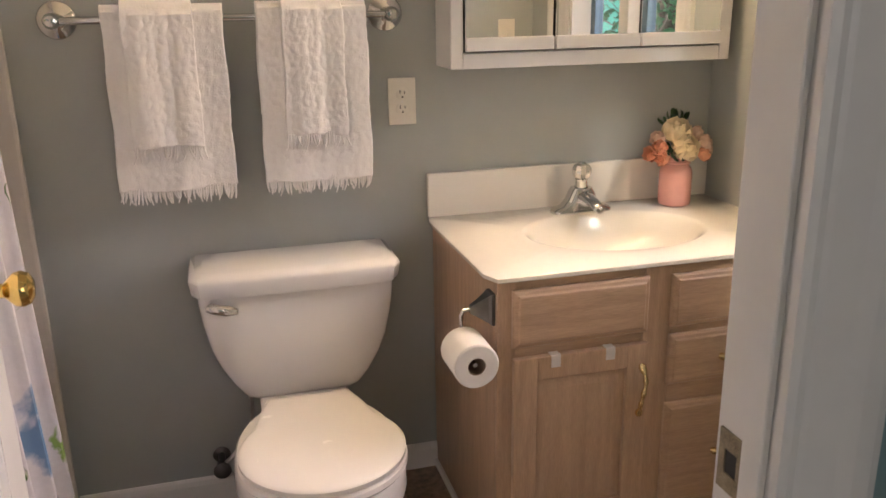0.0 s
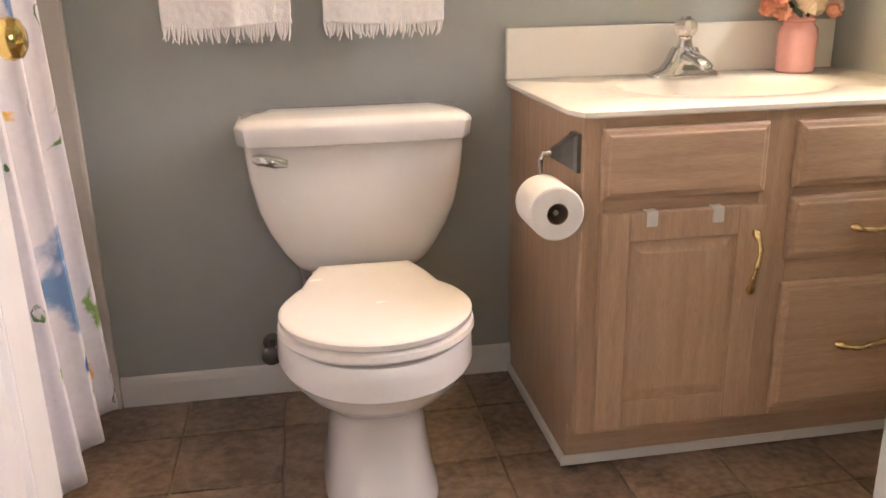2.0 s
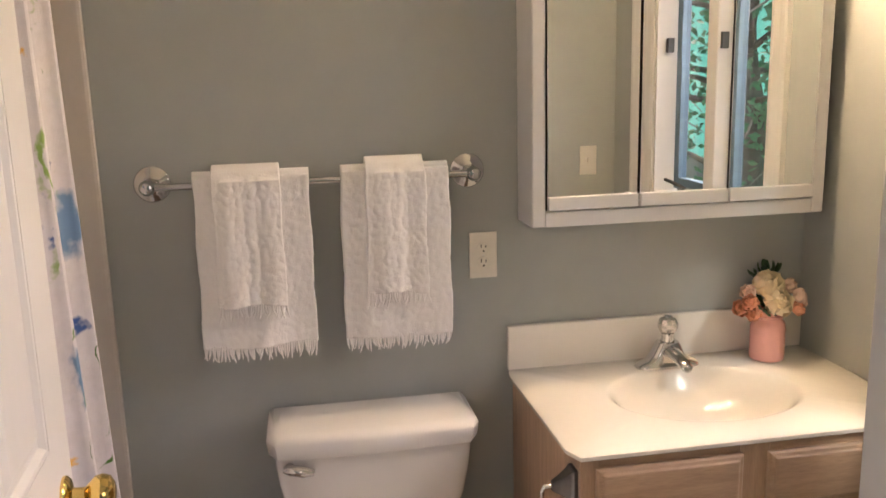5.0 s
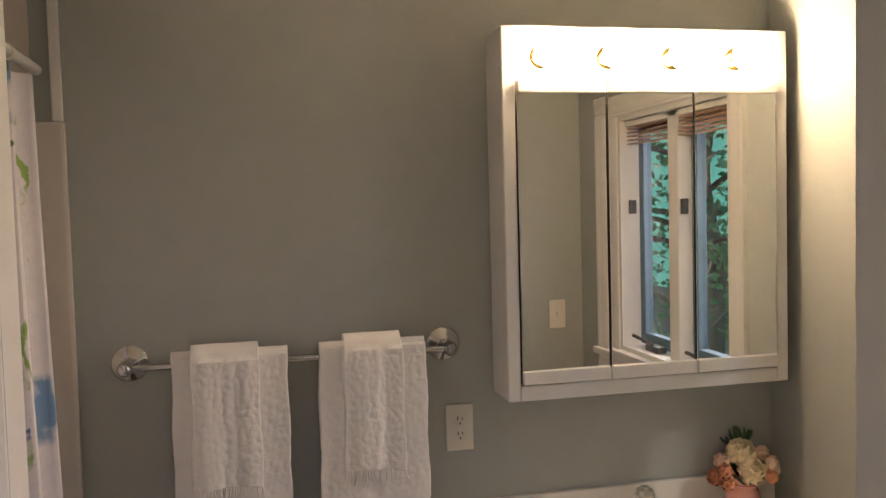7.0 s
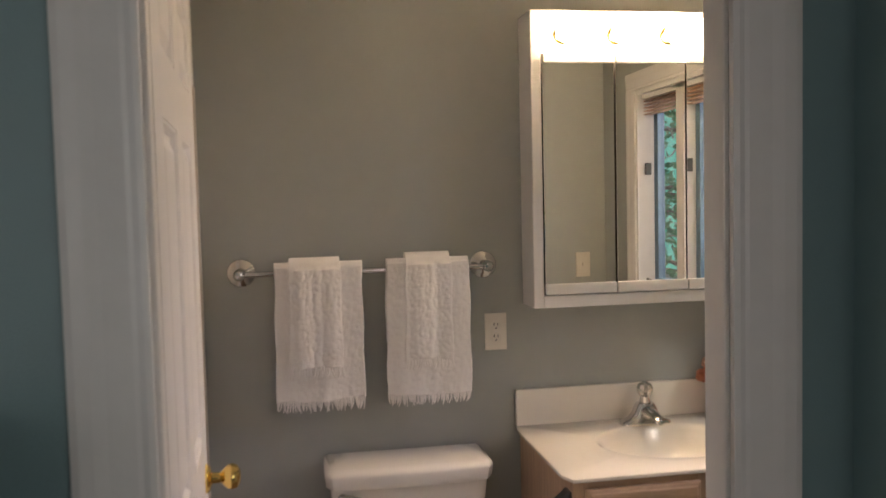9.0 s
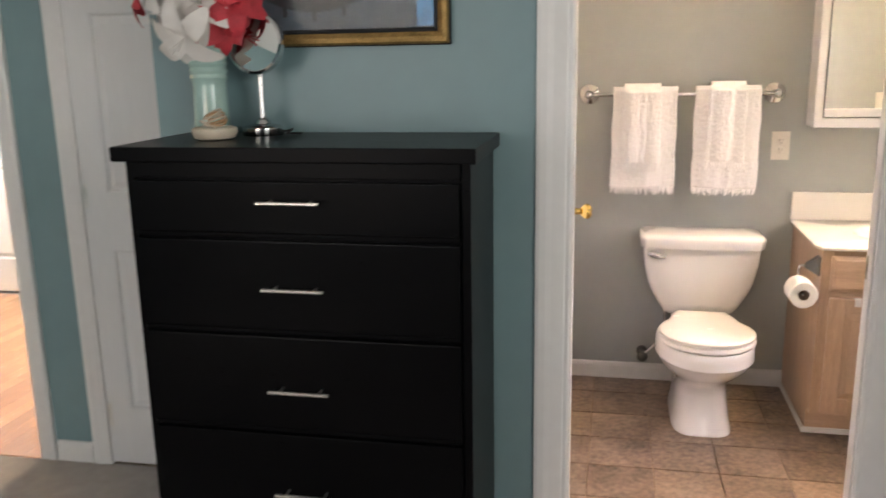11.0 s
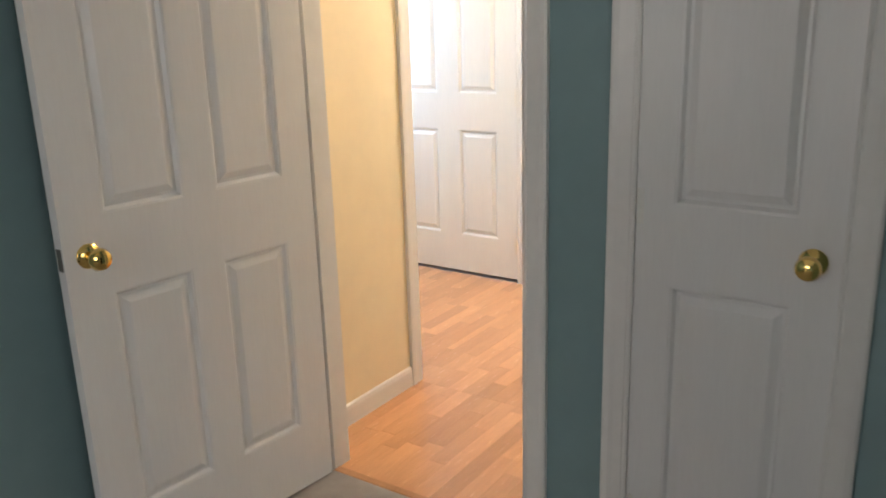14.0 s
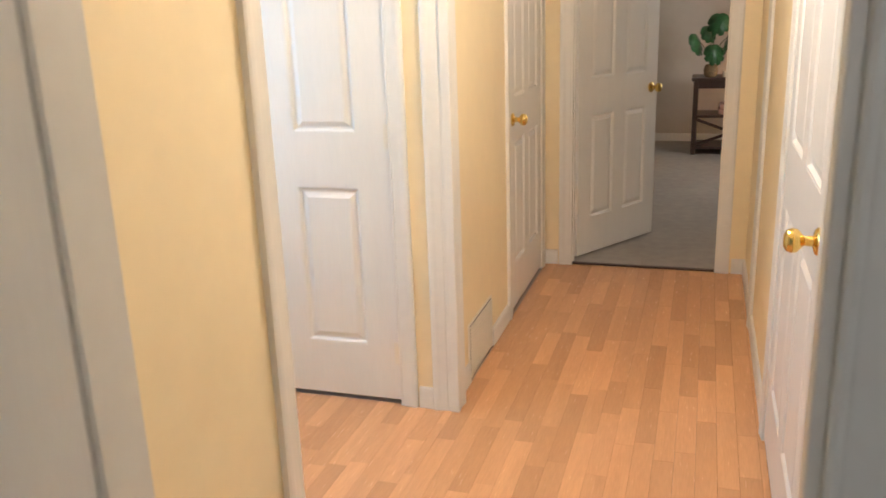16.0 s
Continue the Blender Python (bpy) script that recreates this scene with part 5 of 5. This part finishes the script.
# ---- far room ----
tb = thing("side_table", "dark walnut table with crossed braces and a shelf", "table", pose(-3.13, 6.56, 0.004))
TW, TD, TH = 0.75, 0.42, 0.74
for x in (0.0, TW - 0.045):
    for y in (0.0, TD - 0.045):
        part("leg", box((x, y, 0), (x + 0.045, y + 0.045, TH - 0.03), 0.003), "walnut", tb)
part("tabletop", box((-0.02, -0.02, TH - 0.03), (TW + 0.02, TD + 0.02, TH), 0.004), "walnut", tb)
part("apron", box((0.045, 0.005, TH - 0.10), (TW - 0.045, 0.03, TH - 0.03)), "walnut", tb)
part("shelf", box((0.0, 0.0, 0.36), (TW, TD, 0.385), 0.003), "walnut", tb)
part("shelf", box((0.0, 0.0, 0.06), (TW, TD, 0.085), 0.003), "walnut", tb)
for y in (0.012,):
    part("brace", tube([(0.04, y, 0.10), (TW - 0.04, y, 0.345)], 0.014, 4), "walnut", tb)
    part("brace", tube([(0.04, y, 0.345), (TW - 0.04, y, 0.10)], 0.014, 4), "walnut", tb)
pl = thing("potted_plant", "green monstera plant in a small brown woven pot", "plant", pose(-2.98, 6.70, 0.744))
part("pot", lathe([(0.045, 0), (0.062, 0.02), (0.068, 0.06), (0.058, 0.10), (0.05, 0.115), (0.045, 0.11)], 24), "pot", pl, "", True)
for i, (x, y, z, s, tw) in enumerate(((-0.15, -0.02, 0.32, 0.13, 60), (0.05, 0.02, 0.50, 0.13, -10), (0.02, -0.05, 0.22, 0.12, 20), (0.17, 0.0, 0.36, 0.12, -60), (0.12, 0.05, 0.25, 0.10, -100), (-0.04, 0.05, 0.40, 0.10, 30))):
    bm = bmesh.new()
    z, s = z + 0.03, s * 1.15
    q = Matrix.Translation((x, y, z)) @ pose(0, 0, 0, 68, 0, tw)
    ctr = bm.verts.new(q @ Vector((0, 0, 0.012)))
    pts = []
    for k in range(36):
        a = math.tau * k / 36
        heart = s * (0.62 + 0.38 * abs(math.sin(a / 2)) ** 0.6) * (0.80 if k % 4 == 2 and 6 < k < 30 else 1.0)
        pts.append(bm.verts.new(q @ Vector((0.78 * heart * math.sin(a), -heart * math.cos(a) * 0.9 * -1 - s * 0.2, -0.02 * abs(math.sin(a))))))
    for k in range(36):
        bm.faces.new((ctr, pts[k], pts[(k + 1) % 36]))
    lf = part("leaf", bm, "monstera", pl, "", True)
    sm = lf.modifiers.new("thick", "SOLIDIFY")
    sm.thickness = 0.0015
    part("stem", tube(arc((0, 0, 0.10), (x * 0.2, y * 0.2, z * 0.8), (x, y, z)), 0.004, 6), "leaf", pl, "", True)
cd = thing("candle", "small cream candle on the table", "candle", pose(-2.83, 6.66, 0.744))
part("wax", lathe([(0.04, 0), (0.042, 0.003), (0.042, 0.055), (0.038, 0.06), (0.005, 0.058)], 24), "wax", cd, "", True)
fc = thing("folded_cloth", "folded dusty pink blanket on the table shelf", "blanket", pose(-2.89, 6.60, 0.389))
part("fold", box((0, 0, 0), (0.36, 0.30, 0.05), 0.022, 3), "pinkcloth", fc, "", True)
part("fold", box((0.01, 0.01, 0.0505), (0.35, 0.29, 0.10), 0.024, 3), "pinkcloth", fc, "", True)
fl = thing("table_lamp", "lit table lamp beyond the plant", "lamp", pose(-2.43, 6.76, 0.744))
part("base", lathe([(0.07, 0), (0.07, 0.015), (0.03, 0.03), (0.05, 0.12), (0.045, 0.22), (0.012, 0.28), (0.01, 0.40)], 24), "ceramic", fl, "", True)
part("shade", lathe([(0.15, 0.42), (0.10, 0.68)], 28, None, False), "shade", fl, "lit fabric shade", True)

# ---- outside the bathroom window ----
rnd = random.Random(17)
tr = thing("tree", "leafy green tree close outside the bathroom window", "tree", pose(3.3, -5.0, -0.4))
part("trunk", tube([(0, 0, 0), (0.05, 0.05, 1.5), (0.0, 0.1, 3.0), (0.1, 0.0, 5.5)], [0.24, 0.20, 0.17, 0.08], 12), "bark", tr, "", True)
limbs = []
for i in range(26):
    z = rnd.uniform(0.8, 4.8)
    a = rnd.uniform(0, math.tau)
    e = Vector((math.cos(a) * rnd.uniform(0.7, 2.0), math.sin(a) * rnd.uniform(0.8, 2.4), z + rnd.uniform(-0.2, 0.9)))
    limbs.append(e)
    part("limb", tube(arc((0, 0, z), (e.x * 0.5, e.y * 0.5, z + 0.3), e, 6), [0.035, 0.03, 0.026, 0.022, 0.016, 0.011, 0.005], 6), "bark", tr, "", True)
M["twig"] = mat("twig", (0.45, 0.41, 0.37), 0.85, var=0.2, scale=30)
for i in range(44):
    e = limbs[i % len(limbs)]
    a = e * rnd.uniform(0.5, 0.9)
    b = a + Vector((rnd.uniform(-0.6, 0.5), rnd.uniform(-0.5, 0.7), rnd.uniform(-0.5, 0.3)))
    part("twig", tube(arc(a, (a + b) / 2 + Vector((rnd.uniform(-0.15, 0.15), 0, rnd.uniform(-0.1, 0.2))), b, 6), [0.010, 0.009, 0.008, 0.007, 0.006, 0.004, 0.003], 5), "twig", tr, "pale bare twig", True)
verts, faces = [], []
for i in range(8500):
    e = limbs[i % len(limbs)]
    f = rnd.uniform(0.35, 1.15)
    p = Vector((e.x * f + rnd.gauss(0, 0.22), e.y * f + rnd.gauss(0, 0.22), e.z + rnd.gauss(0, 0.24)))
    m = Matrix.Translation(p) @ Euler((rnd.uniform(0, 6.3), rnd.uniform(0, 6.3), rnd.uniform(0, 6.3))).to_matrix().to_4x4()
    s = rnd.uniform(0.035, 0.075)
    k = len(verts)
    verts += [m @ Vector(v) for v in ((0, 0, 0), (s * 0.45, s * 0.7, 0.1 * s), (0, s * 1.7, 0), (-s * 0.45, s * 0.7, 0.1 * s))]
    faces.append((k, k + 1, k + 2, k + 3))
me = bpy.data.meshes.new("crown")
me.from_pydata(verts, [], faces)
me.materials.append(M["outside_leaf"])
cr = new("crown", me)
cr.parent = tr
# Self-glowing green box behind the tree in place of sunlit foliage.
tagged(structure("backdrop", box((9, -30, -0.4), (9.2, 9, 9)), "far_green", "glowing green backdrop for distant foliage"), kind="structure")

# ---- floor pieces ----
tiles = tagged(new("floor_tiles"), "mottled brown square floor tiles in the bathroom", "floor", kind="structure")
S, G = 0.236, 0.005
me = bpy.data.meshes.new("tile")
bm = box((-(S - G) / 2, -(S - G) / 2, -0.006), ((S - G) / 2, (S - G) / 2, 0.0), 0.0015, 1)
bm.to_mesh(me)
bm.free()
me.materials.append(M["tile"])
for i in range(-4, 5):
    for j in range(-6, 3):
        x, y = -0.119 + S * (i + 0.5), -0.425 + S * (j + 0.5)
        if x - S / 2 > 0.84 or y + S / 2 < -1.62:
            continue
        ob = new("tile", me)
        ob.parent = tiles
        ob.matrix_basis = pose(x, y, 0)
boards = tagged(new("floor_boards"), "honey-coloured wood strip laminate hall floor", "floor", kind="structure")
meshes = {}
rnd = random.Random(5)
BW = 0.068


def lay(x0, x1, y0, y1):
    n = math.ceil((x1 - x0) / BW)
    for i in range(n):
        a, b = x0 + i * BW, min(x0 + (i + 1) * BW, x1)
        y = y0
        first = True
        while y < y1 - 1e-3:
            length = rnd.choice((0.28, 0.36, 0.44, 0.52)) * (rnd.uniform(0.3, 1) if first else 1)
            first = False
            length = round(min(length, y1 - y), 2) if y1 - y > 0.1 else y1 - y
            key = (round(length, 2), round(b - a, 3))
            if key not in meshes:
                q = bpy.data.meshes.new("strip")
                bm = box((0.0003, 0.0003, -0.007), (b - a - 0.0003, length - 0.0003, 0.0), 0.0004, 1)
                bm.to_mesh(q)
                bm.free()
                q.materials.append(M["laminate"])
                meshes[key] = q
            ob = new("strip", meshes[key])
            ob.parent = boards
            ob.matrix_basis = pose(a, y, 0)
            y += length


lay(-3.815, -2.76, -1.185, -0.475)
lay(-3.87, -2.76, -0.475, 2.80)
lay(-5.4, -3.87, -0.475, 0.873)
